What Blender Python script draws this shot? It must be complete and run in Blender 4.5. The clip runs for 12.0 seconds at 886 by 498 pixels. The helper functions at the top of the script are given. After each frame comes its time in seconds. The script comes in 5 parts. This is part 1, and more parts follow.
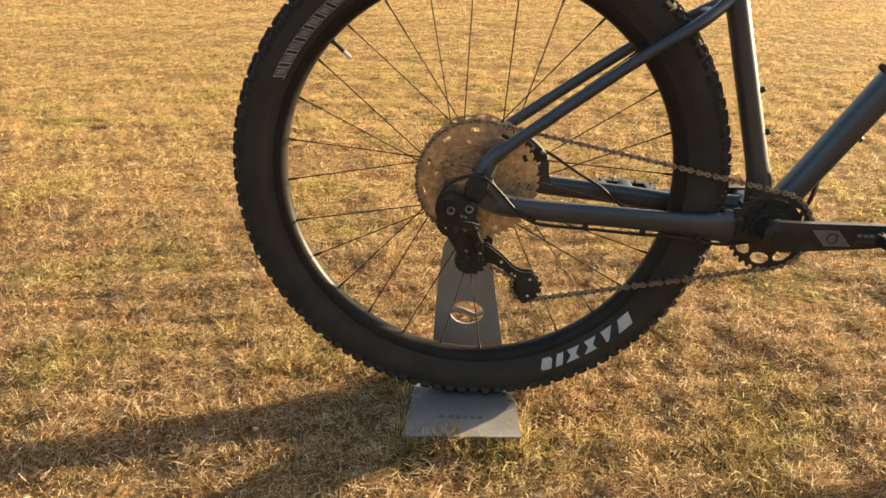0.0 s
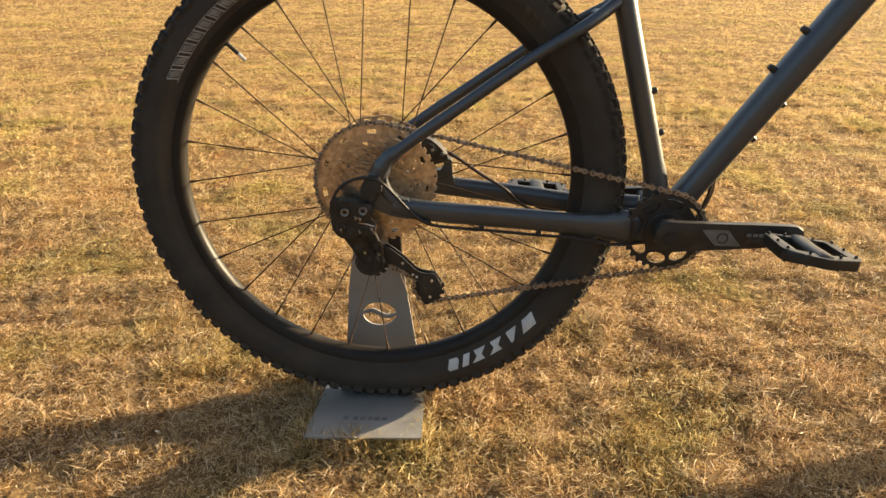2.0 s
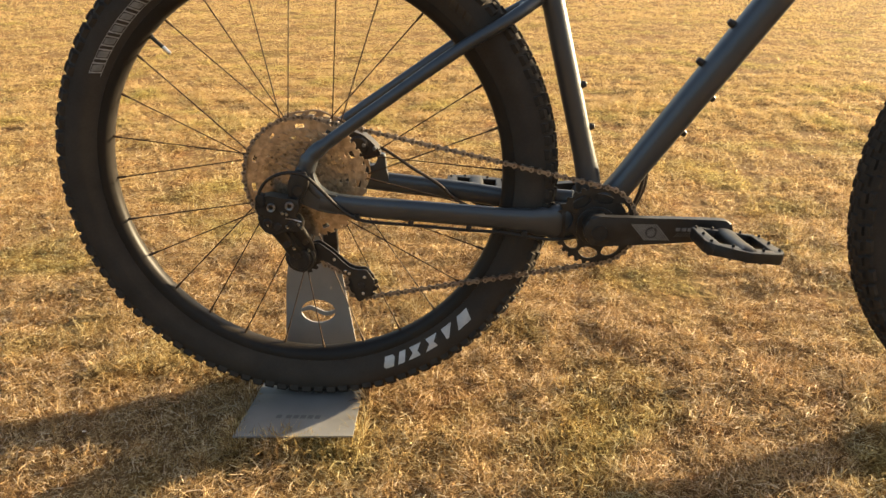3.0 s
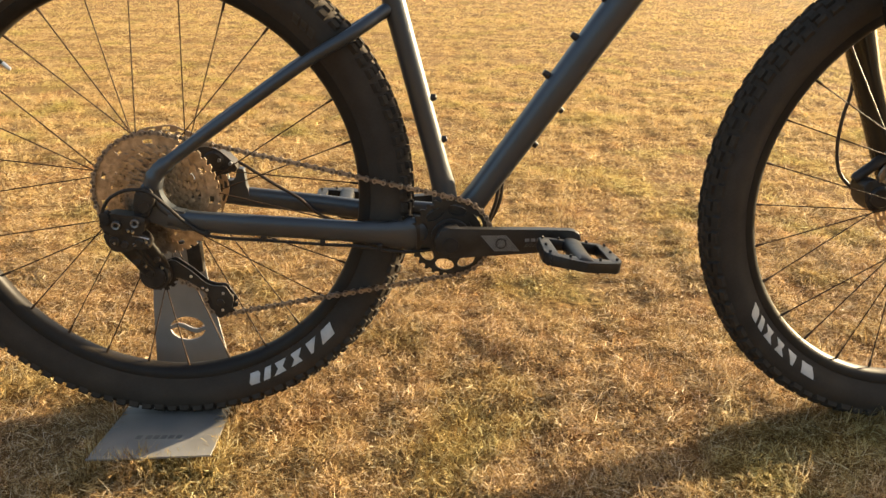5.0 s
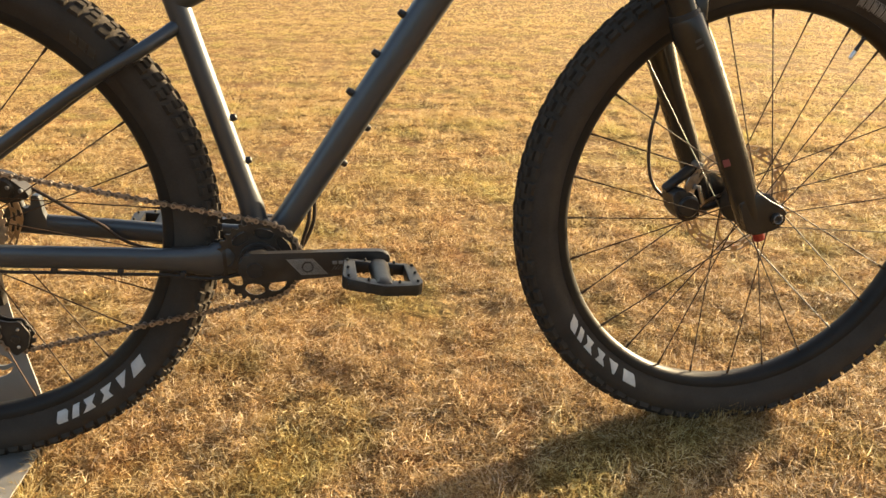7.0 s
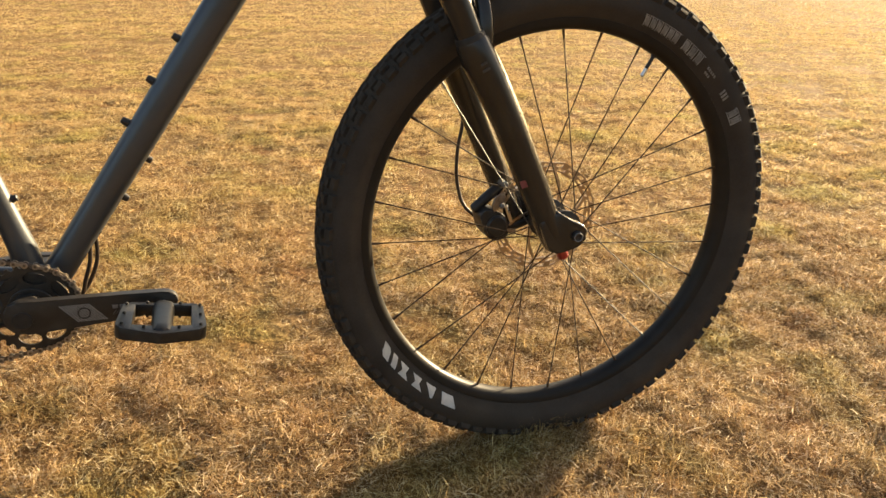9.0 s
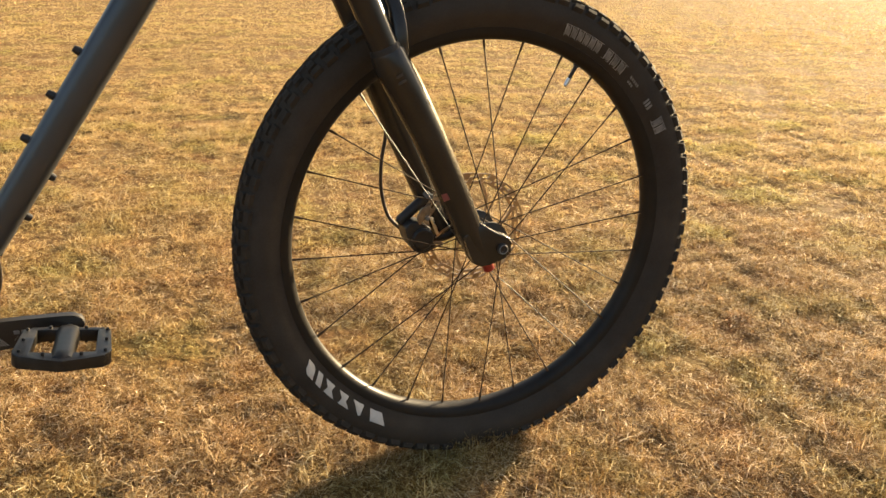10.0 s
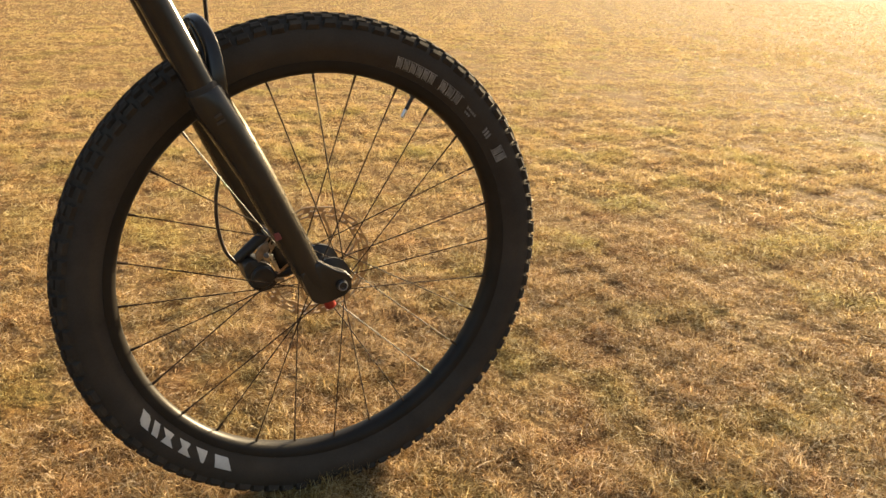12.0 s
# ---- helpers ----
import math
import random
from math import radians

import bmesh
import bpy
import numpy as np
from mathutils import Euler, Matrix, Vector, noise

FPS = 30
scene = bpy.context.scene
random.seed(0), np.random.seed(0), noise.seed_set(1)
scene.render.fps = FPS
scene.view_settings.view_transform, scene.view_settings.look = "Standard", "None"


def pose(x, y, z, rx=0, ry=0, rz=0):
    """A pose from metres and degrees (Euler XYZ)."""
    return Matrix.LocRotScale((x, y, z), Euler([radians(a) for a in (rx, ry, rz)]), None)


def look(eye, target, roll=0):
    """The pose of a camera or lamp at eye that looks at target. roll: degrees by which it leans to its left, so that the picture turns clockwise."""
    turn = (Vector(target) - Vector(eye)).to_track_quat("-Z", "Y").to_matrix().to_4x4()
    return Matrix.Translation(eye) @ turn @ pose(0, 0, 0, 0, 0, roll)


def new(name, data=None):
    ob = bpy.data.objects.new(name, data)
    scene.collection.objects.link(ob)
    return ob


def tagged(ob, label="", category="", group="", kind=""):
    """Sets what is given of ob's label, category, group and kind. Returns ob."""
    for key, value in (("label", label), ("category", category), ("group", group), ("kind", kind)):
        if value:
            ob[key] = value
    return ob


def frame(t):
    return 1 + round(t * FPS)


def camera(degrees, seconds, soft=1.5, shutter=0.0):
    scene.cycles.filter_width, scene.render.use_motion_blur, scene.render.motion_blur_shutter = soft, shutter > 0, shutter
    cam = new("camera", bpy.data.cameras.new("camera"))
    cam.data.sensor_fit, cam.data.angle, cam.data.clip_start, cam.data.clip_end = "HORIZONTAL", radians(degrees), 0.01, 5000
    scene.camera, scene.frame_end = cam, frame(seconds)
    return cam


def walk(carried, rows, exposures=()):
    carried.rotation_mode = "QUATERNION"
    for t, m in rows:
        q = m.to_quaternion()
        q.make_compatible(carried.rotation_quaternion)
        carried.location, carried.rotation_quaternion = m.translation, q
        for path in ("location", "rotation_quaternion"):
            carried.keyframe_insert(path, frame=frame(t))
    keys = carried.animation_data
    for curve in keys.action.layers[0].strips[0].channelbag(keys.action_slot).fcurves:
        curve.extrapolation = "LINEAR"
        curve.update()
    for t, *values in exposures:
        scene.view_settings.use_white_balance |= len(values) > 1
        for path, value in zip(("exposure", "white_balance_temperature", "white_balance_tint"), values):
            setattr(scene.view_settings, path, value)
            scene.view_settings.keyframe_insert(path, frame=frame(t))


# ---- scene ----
# the camera: metres along the bicycle (x), away from the camera (y) and up (z); yaw to the left, pitch up, roll, in degrees
cam = camera(59.50, 12.0, soft=1.5)
ROWS = [
    (0, 0.0127, -1.1600, 0.7161, 3.254, -21.542, 0.146),
    (0.5, 0.0399, -1.1563, 0.7236, 3.277, -21.787, 0.080),
    (1, 0.0696, -1.1572, 0.7277, 3.005, -21.805, 0.054),
    (1.5, 0.1158, -1.1557, 0.7233, 2.822, -21.680, 0.062),
    (2, 0.1519, -1.1541, 0.7195, 2.479, -21.556, 0.091),
    (2.5, 0.1869, -1.1518, 0.7135, 2.010, -21.461, 0.190),
    (3, 0.2357, -1.1434, 0.7077, 1.410, -21.469, 0.250),
    (5, 0.3886, -1.1397, 0.7160, -1.908, -20.897, 0.339),
    (5.5, 0.4238, -1.1345, 0.7208, -2.718, -20.846, 0.391),
    (6, 0.4708, -1.1297, 0.7260, -3.970, -20.800, 0.393),
    (6.5, 0.5161, -1.1275, 0.7319, -5.880, -20.761, 0.451),
    (7, 0.5483, -1.1193, 0.7343, -8.306, -20.692, 0.602),
    (7.2, 0.5669, -1.1197, 0.7366, -9.173, -20.649, 0.532),
    (8.8, 0.6720, -1.0977, 0.7675, -16.017, -20.963, 0.955),
    (9, 0.6873, -1.0954, 0.7693, -16.814, -20.974, 1.038),
    (9.5, 0.7169, -1.0867, 0.7700, -18.679, -20.964, 1.090),
    (10, 0.7473, -1.0869, 0.7797, -19.921, -20.791, 1.156),
    (10.5, 0.7926, -1.0901, 0.8016, -21.230, -20.671, 1.215),
    (11, 0.8238, -1.0947, 0.8175, -23.117, -20.476, 1.339),
    (11.5, 0.8488, -1.0972, 0.8267, -25.452, -20.431, 1.489),
    (12, 0.8517, -1.0972, 0.8200, -27.122, -20.388, 1.514),
]


def carried_pose(x, y, z, yaw, pitch, roll):
    return pose(x, y, z, 0, 0, yaw) @ pose(0, 0, 0, 90 + pitch) @ pose(0, 0, 0, 0, 0, roll)


walk(cam, [(t, carried_pose(*row)) for t, *row in ROWS], [(t, stops, 6430 + 14 * t, 10) for t, stops in ((0, 2.22), (3, 2.21), (5, 2.28), (7, 2.34), (9, 2.18), (10.5, 2.15), (11, 2.07), (11.5, 2.03), (12, 2.02))])

# ---- light: a low evening sun ahead and to the side, clear sky ----
SUN_AZ, SUN_EL = 28.0, 14.0
world = bpy.data.worlds.new("world")
scene.world = world
world.use_nodes = True
wt = world.node_tree
sky = wt.nodes.new("ShaderNodeTexSky")
sky.sky_type = "NISHITA"
sky.sun_disc = False
sky.sun_elevation = radians(SUN_EL)
sky.sun_rotation = radians(90 - SUN_AZ)
sky.dust_density = 5.0
sky.ozone_density = 0.5
wt.nodes["Background"].inputs["Strength"].default_value = 0.08
wt.links.new(sky.outputs["Color"], wt.nodes["Background"].inputs["Color"])

sun_data = bpy.data.lights.new("sun", "SUN")
sun_data.energy = 4.6
sun_data.angle = radians(0.6)
sun_data.color = (1.0, 0.80, 0.50)
sun = new("sun", sun_data)
sun_way = Vector((math.cos(radians(SUN_AZ)) * math.cos(radians(SUN_EL)), math.sin(radians(SUN_AZ)) * math.cos(radians(SUN_EL)), math.sin(radians(SUN_EL))))
sun.matrix_world = look(sun_way * 40, (0, 0, 0))


# ---- materials ----
def material(name, base, rough=0.5, metal=0.0, coat=0.0, vary=0.25, scale=40.0, fine=400.0, bump=0.0, rough_vary=0.1, spec=0.5, dust=None, dust_amount=0.0, shift=0.0):
    """A surface with two scales of variation in colour and gloss, and a fine relief."""
    m = bpy.data.materials.new(name)
    m.use_nodes = True
    t = m.node_tree
    b = t.nodes["Principled BSDF"]
    co = t.nodes.new("ShaderNodeTexCoord")
    n1, n2 = t.nodes.new("ShaderNodeTexNoise"), t.nodes.new("ShaderNodeTexNoise")
    n1.inputs["Scale"].default_value, n2.inputs["Scale"].default_value = scale, fine
    n1.inputs["Detail"].default_value, n2.inputs["Detail"].default_value = 5, 3
    for n in (n1, n2):
        t.links.new(co.outputs["Object"], n.inputs["Vector"])
    mix = t.nodes.new("ShaderNodeMath")
    mix.operation = "MULTIPLY_ADD"
    mix.inputs[1].default_value = 0.35
    t.links.new(n2.outputs["Fac"], mix.inputs[0])
    t.links.new(n1.outputs["Fac"], mix.inputs[2])
    ramp = t.nodes.new("ShaderNodeValToRGB")
    lo = [c * (1 - vary) for c in base]
    hi = [min(1, c * (1 + vary)) for c in base]
    ramp.color_ramp.elements[0].position, ramp.color_ramp.elements[0].color = 0.45, (*lo, 1)
    ramp.color_ramp.elements[1].position, ramp.color_ramp.elements[1].color = 0.9, (*hi, 1)
    t.links.new(mix.outputs[0], ramp.inputs["Fac"])
    colour = ramp.outputs["Color"]
    if dust:
        n3 = t.nodes.new("ShaderNodeTexNoise")
        n3.inputs["Scale"].default_value, n3.inputs["Detail"].default_value = scale * 0.6, 8
        t.links.new(co.outputs["Object"], n3.inputs["Vector"])
        r3 = t.nodes.new("ShaderNodeMapRange")
        r3.inputs["From Min"].default_value, r3.inputs["From Max"].default_value = 0.45, 0.75
        r3.inputs["To Max"].default_value = dust_amount
        t.links.new(n3.outputs["Fac"], r3.inputs["Value"])
        mx = t.nodes.new("ShaderNodeMix")
        mx.data_type = "RGBA"
        mx.inputs["B"].default_value = (*dust, 1)
        t.links.new(r3.outputs["Result"], mx.inputs["Factor"])
        t.links.new(colour, mx.inputs["A"])
        colour = mx.outputs["Result"]
    t.links.new(colour, b.inputs["Base Color"])
    rr = t.nodes.new("ShaderNodeMapRange")
    rr.inputs["To Min"].default_value, rr.inputs["To Max"].default_value = max(0.05, rough - rough_vary), min(1, rough + rough_vary)
    t.links.new(n1.outputs["Fac"], rr.inputs["Value"])
    t.links.new(rr.outputs["Result"], b.inputs["Roughness"])
    b.inputs["Metallic"].default_value = metal
    b.inputs["Coat Weight"].default_value = coat
    b.inputs["Coat Roughness"].default_value = 0.12
    b.inputs["Specular IOR Level"].default_value = spec
    if bump:
        bp = t.nodes.new("ShaderNodeBump")
        bp.inputs["Strength"].default_value, bp.inputs["Distance"].default_value = bump, 0.001
        t.links.new(mix.outputs[0], bp.inputs["Height"])
        t.links.new(bp.outputs["Normal"], b.inputs["Normal"])
    return m


DUST = (0.30, 0.22, 0.13)
M_RUBBER = material("tyre_rubber", (0.0395, 0.0330, 0.0268), 0.84, vary=0.22, scale=18, fine=300, bump=0.25, dust=DUST, dust_amount=0.05, spec=0.10)
M_RIM = material("rim_black", (0.016, 0.0135, 0.0112), 0.42, vary=0.2, scale=20, dust=DUST, dust_amount=0.02, spec=0.15)
M_SPOKE = material("spoke_black", (0.050, 0.030, 0.016), 0.6, vary=0.3, scale=60, spec=0.16)
# for dark spokes that catch the sun: the glint is put into the colour
M_SPOKE_GLINT = material("spoke_glint", (0.10, 0.095, 0.085), 0.5, metal=0.5, vary=0.1)
M_PAINT = material("frame_paint", (0.050, 0.0555, 0.062), 0.42, metal=0.55, coat=0.22, vary=0.12, scale=9, fine=2500, rough_vary=0.05, dust=DUST, dust_amount=0.06)
M_BLACK = material("black_anodised", (0.021, 0.018, 0.0155), 0.42, vary=0.3, scale=60, dust=DUST, dust_amount=0.04, spec=0.3)
M_PLASTIC = material("black_plastic", (0.022, 0.019, 0.0165), 0.5, spec=0.2, vary=0.3, scale=80, bump=0.1, dust=DUST, dust_amount=0.05)
M_FORK = material("fork_black", (0.019, 0.0165, 0.014), 0.22, vary=0.2, scale=14, rough_vary=0.06, dust=DUST, dust_amount=0.03, spec=0.36)
M_STANCHION = material("stanchion_black", (0.022, 0.019, 0.016), 0.15, spec=0.3, vary=0.1, rough_vary=0.04)
M_COG = material("cassette_steel", (0.47, 0.37, 0.27), 0.36, metal=0.9, vary=0.3, scale=110, dust=(0.05, 0.04, 0.03), dust_amount=0.4)
M_COG_SMALL = material("small_cog_steel", (0.39, 0.32, 0.245), 0.31, metal=0.9, vary=0.35, scale=140, dust=(0.04, 0.033, 0.026), dust_amount=0.5)
M_CHAIN_IN = material("chain_inner", (0.11, 0.085, 0.063), 0.5, metal=0.5, vary=0.3, scale=150, dust=(0.05, 0.04, 0.03), dust_amount=0.4)
M_CHAIN = material("chain_steel", (0.28, 0.235, 0.19), 0.44, metal=0.9, vary=0.2, scale=150, dust=(0.05, 0.04, 0.03), dust_amount=0.3)
M_ALLOY = material("alloy", (0.66, 0.65, 0.62), 0.3, metal=1.0, vary=0.12, scale=60)
M_GHOST = material("ghost_decal", (0.018, 0.0172, 0.0165), 0.35, vary=0.2, scale=60)
M_DULL = material("dull_alloy", (0.20, 0.19, 0.18), 0.45, metal=0.9, vary=0.2, scale=90)
M_ROTOR = material("rotor_steel", (0.40, 0.32, 0.24), 0.34, metal=1.0, vary=0.2, scale=70)
M_STAND = material("stand_silver", (0.22, 0.217, 0.21), 0.46, metal=0.35, vary=0.14, scale=16, fine=900, bump=0.05, dust=DUST, dust_amount=0.12)
M_MARK = material("printed_marking", (0.42, 0.41, 0.39), 0.6, vary=0.12, scale=60, dust=(0.1, 0.09, 0.08), dust_amount=0.35)
M_MARK_DIM = material("moulded_marking", (0.17, 0.163, 0.155), 0.65, vary=0.25, scale=90, dust=(0.04, 0.04, 0.04), dust_amount=0.6)
M_MARK_LINE = material("marking_edge", (0.26, 0.25, 0.235), 0.65, vary=0.25, scale=90, dust=(0.04, 0.04, 0.04), dust_amount=0.5)
M_DECAL = material("grey_decal", (0.17, 0.165, 0.155), 0.45, vary=0.15, scale=60)
M_FAINT = material("dark_decal", (0.05, 0.05, 0.052), 0.4, vary=0.2, scale=60)
M_PRINT = material("grey_print", (0.10, 0.10, 0.098), 0.5, vary=0.2, scale=60)
M_RED = material("red_anodised", (0.27, 0.018, 0.014), 0.35, metal=0.2, coat=0.3, vary=0.2)
M_PEDAL = material("pedal_black", (0.013, 0.0115, 0.010), 0.40, spec=0.28, vary=0.3, scale=80, bump=0.1, dust=DUST, dust_amount=0.03)
M_RED_PRINT = material("red_print", (0.16, 0.032, 0.026), 0.55, vary=0.25)
M_TREAD = material("tread_rubber", (0.037, 0.031, 0.025), 0.85, vary=0.2, scale=60, dust=DUST, dust_amount=0.06, spec=0.08)
M_LEAF = material("dry_leaf", (0.62, 0.52, 0.40), 0.6, vary=0.2, scale=200, bump=0.1)
M_HOSE = material("cable_housing", (0.040, 0.028, 0.020), 0.46, spec=0.22, vary=0.2, scale=50)


def turf_material(name, blades, spread=1.0, tint=(1.0, 1.0, 1.0), browned=0.75):
    """Dry turf: straw, tan, some green, in patches; thin blades let light through. tint: scales the colour, and carries
    the haze of farther turf.
    """
    m = bpy.data.materials.new(name)
    m.use_nodes = True
    t = m.node_tree
    b, out = t.nodes["Principled BSDF"], t.nodes["Material Output"]
    co = t.nodes.new("ShaderNodeTexCoord")

    def noise_at(scale, detail):
        n = t.nodes.new("ShaderNodeTexNoise")
        n.inputs["Scale"].default_value, n.inputs["Detail"].default_value = scale, detail
        t.links.new(co.outputs["Object"], n.inputs["Vector"])
        return n

    ramp = t.nodes.new("ShaderNodeValToRGB")
    stops = ((0.0, (0.08, 0.047, 0.022)), (0.25, (0.28, 0.162, 0.068)), (0.5, (0.44, 0.288, 0.125)), (0.78, (0.60, 0.432, 0.215)), (1.0, (0.83, 0.69, 0.48)))
    e = ramp.color_ramp.elements
    for n, (p, c) in enumerate(stops):
        if n > 1:
            e.new(p)
    for n, (p, c) in enumerate(stops):
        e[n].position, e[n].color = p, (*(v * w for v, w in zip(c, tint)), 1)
    if blades:
        geo = t.nodes.new("ShaderNodeNewGeometry")
        calm = t.nodes.new("ShaderNodeMapRange")
        calm.inputs["To Min"].default_value, calm.inputs["To Max"].default_value = 0.55 * (1 - spread), 0.55 * (1 - spread) + spread
        t.links.new(geo.outputs["Random Per Island"], calm.inputs["Value"])
        t.links.new(calm.outputs["Result"], ramp.inputs["Fac"])
    else:
        t.links.new(noise_at(60, 8).outputs["Fac"], ramp.inputs["Fac"])
    # patches: greener, browner, paler
    patch = noise_at(3.1, 4)
    pr = t.nodes.new("ShaderNodeMapRange")
    pr.inputs["From Min"].default_value, pr.inputs["From Max"].default_value = 0.50, 0.68
    pr.inputs["To Max"].default_value = 0.55
    t.links.new(patch.outputs["Fac"], pr.inputs["Value"])
    green = t.nodes.new("ShaderNodeMix")
    green.data_type = "RGBA"
    green.blend_type = "MULTIPLY"
    green.inputs["B"].default_value = (0.80, 1.0, 0.55, 1)
    t.links.new(pr.outputs["Result"], green.inputs["Factor"])
    t.links.new(ramp.outputs["Color"], green.inputs["A"])
    patch2 = noise_at(6.5, 5)
    pr2 = t.nodes.new("ShaderNodeMapRange")
    pr2.inputs["From Min"].default_value, pr2.inputs["From Max"].default_value = 0.50, 0.66
    pr2.inputs["To Max"].default_value = browned
    t.links.new(patch2.outputs["Fac"], pr2.inputs["Value"])
    brown = t.nodes.new("ShaderNodeMix")
    brown.data_type = "RGBA"
    brown.blend_type = "MULTIPLY"
    brown.inputs["B"].default_value = (0.80, 0.620, 0.530, 1)
    t.links.new(pr2.outputs["Result"], brown.inputs["Factor"])
    t.links.new(green.outputs["Result"], brown.inputs["A"])
    colour = brown.outputs["Result"]
    t.links.new(colour, b.inputs["Base Color"])
    b.inputs["Roughness"].default_value = 0.55 if blades else 0.95
    b.inputs["Specular IOR Level"].default_value = 0.10 if blades else 0.1
    if blades:
        thin = t.nodes.new("ShaderNodeBsdfTranslucent")
        t.links.new(colour, thin.inputs["Color"])
        mix = t.nodes.new("ShaderNodeMixShader")
        mix.inputs["Fac"].default_value = 0.44
        t.links.new(b.outputs["BSDF"], mix.inputs[1])
        t.links.new(thin.outputs["BSDF"], mix.inputs[2])
        t.links.new(mix.outputs["Shader"], out.inputs["Surface"])
    else:
        dark = t.nodes.new("ShaderNodeMix")
        dark.data_type = "RGBA"
        dark.blend_type = "MULTIPLY"
        dark.inputs["Factor"].default_value = 1.0
        dark.inputs["B"].default_value = (0.42, 0.385, 0.35, 1)
        t.links.new(colour, dark.inputs["A"])
        t.links.new(dark.outputs["Result"], b.inputs["Base Color"])
        bp = t.nodes.new("ShaderNodeBump")
        bp.inputs["Strength"].default_value, bp.inputs["Distance"].default_value = 0.8, 0.02
        t.links.new(noise_at(45, 8).outputs["Fac"], bp.inputs["Height"])
        t.links.new(bp.outputs["Normal"], b.inputs["Normal"])
    return m


# same grass throughout: haze and backlight are tinted into the mid and far blades
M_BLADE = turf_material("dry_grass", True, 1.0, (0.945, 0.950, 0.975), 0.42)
M_BLADE_MID_HAZE = turf_material("dry_grass_mid_haze", True, 0.85, (1.10, 1.15, 1.13), 0.45)
M_BLADE_FAR_HAZE = turf_material("dry_grass_far_haze", True, 0.5, (1.13, 1.22, 1.25), 0.35)
M_THATCH = turf_material("thatch_and_soil", False)


# ---- mesh helpers ----
def part(name, bm, mat, parent=None, label="", m=None, smooth=None):
    """Link a bmesh as one mesh object under a thing or a part. smooth: the angle up to which edges are shaded smooth."""
    me = bpy.data.meshes.new(name)
    bm.normal_update()
    if smooth:
        for f in bm.faces:
            f.smooth = True
        lim = math.cos(radians(smooth))
        for ed in bm.edges:
            fs = ed.link_faces
            ed.smooth = len(fs) == 2 and fs[0].normal.dot(fs[1].normal) > lim
    bm.to_mesh(me)
    bm.free()
    me.materials.append(mat)
    ob = new(name, me)
    ob.parent = parent
    if m is not None:
        ob.matrix_basis = m
    if label:
        ob["label"] = label
    return ob


def shared(name, data, parent, m):
    """Another object on the mesh of a piece."""
    ob = new(name, data)
    ob.parent = parent
    ob.matrix_basis = m
    return ob


def smooth_path(pts, steps=6):
    """Points on a smooth curve through pts (Catmull-Rom)."""
    p = [Vector(v) for v in pts]
    p = [p[0] * 2 - p[1]] + p + [p[-1] * 2 - p[-2]]
    out = []
    for i in range(1, len(p) - 2):
        for s in range(steps):
            u = s / steps
            out.append(0.5 * ((2 * p[i]) + (p[i + 1] - p[i - 1]) * u + (2 * p[i - 1] - 5 * p[i] + 4 * p[i + 1] - p[i + 2]) * u * u + (3 * p[i] - p[i - 1] - 3 * p[i + 1] + p[i + 2]) * u ** 3))
    out.append(p[-2])
    return out


def tube(bm, pts, radii, n=14, side=None, squash=1.0, power=2.0):
    """A tube along pts. radii: one for all, or one a point. side: the direction of the section's first axis; squash: the other axis by this; power: 2 round, more: boxier."""
    pts = [Vector(p) for p in pts]
    k = len(pts)
    if not hasattr(radii, "__len__"):
        radii = [radii] * k
    if not hasattr(squash, "__len__"):
        squash = [squash] * k
    rings = []
    prev = Vector(side) if side is not None else None
    for i, p in enumerate(pts):
        d = (pts[min(i + 1, k - 1)] - pts[max(i - 1, 0)]).normalized()
        if prev is None:
            prev = d.orthogonal()
        a = (prev - d * prev.dot(d)).normalized()
        prev = Vector(side) if side is not None else a
        b = d.cross(a)
        ring = []
        for j in range(n):
            w = 2 * math.pi * j / n
            c, s = math.cos(w), math.sin(w)
            c = math.copysign(abs(c) ** (2 / power), c)
            s = math.copysign(abs(s) ** (2 / power), s)
            ring.append(bm.verts.new(p + a * (c * radii[i]) + b * (s * radii[i] * squash[i])))
        rings.append(ring)
    for r0, r1 in zip(rings, rings[1:]):
        for j in range(n):
            bm.faces.new((r0[j], r0[(j + 1) % n], r1[(j + 1) % n], r1[j]))
    bm.faces.new(list(reversed(rings[0])))
    bm.faces.new(rings[-1])
    return bm


def lathe(bm, profile, n=48, centre=(0, 0, 0), closed=False, arc=(0, 2 * math.pi)):
    """Turn a profile of (radius, y) about the y axis through centre. closed: the profile is a loop."""
    c = Vector(centre)
    rings = []
    for j in range(n):
        a = arc[0] + (arc[1] - arc[0]) * j / n
        rings.append([bm.verts.new(c + Vector((r * math.cos(a), y, r * math.sin(a)))) for r, y in profile])
    k = len(profile)
    for j in range(n):
        p, q = rings[j], rings[(j + 1) % n]
        for i in range(k if closed else k - 1):
            i2 = (i + 1) % k
            bm.faces.new((p[i], p[i2], q[i2], q[i]))
    if not closed:
        if profile[0][0] > 1e-6:
            bm.faces.new([r[0] for r in rings])
        if profile[-1][0] > 1e-6:
            bm.faces.new([r[-1] for r in reversed(rings)])
    return bm


def disc(bm, centre, radius, y0, y1, n=24, edge=0.0008):
    """A short round bar along y, with small chamfers."""
    x, z = centre
    lathe(bm, [(radius - edge, y0), (radius, y0 + edge), (radius, y1 - edge), (radius - edge, y1)], n, (x, 0, z))
    return bm


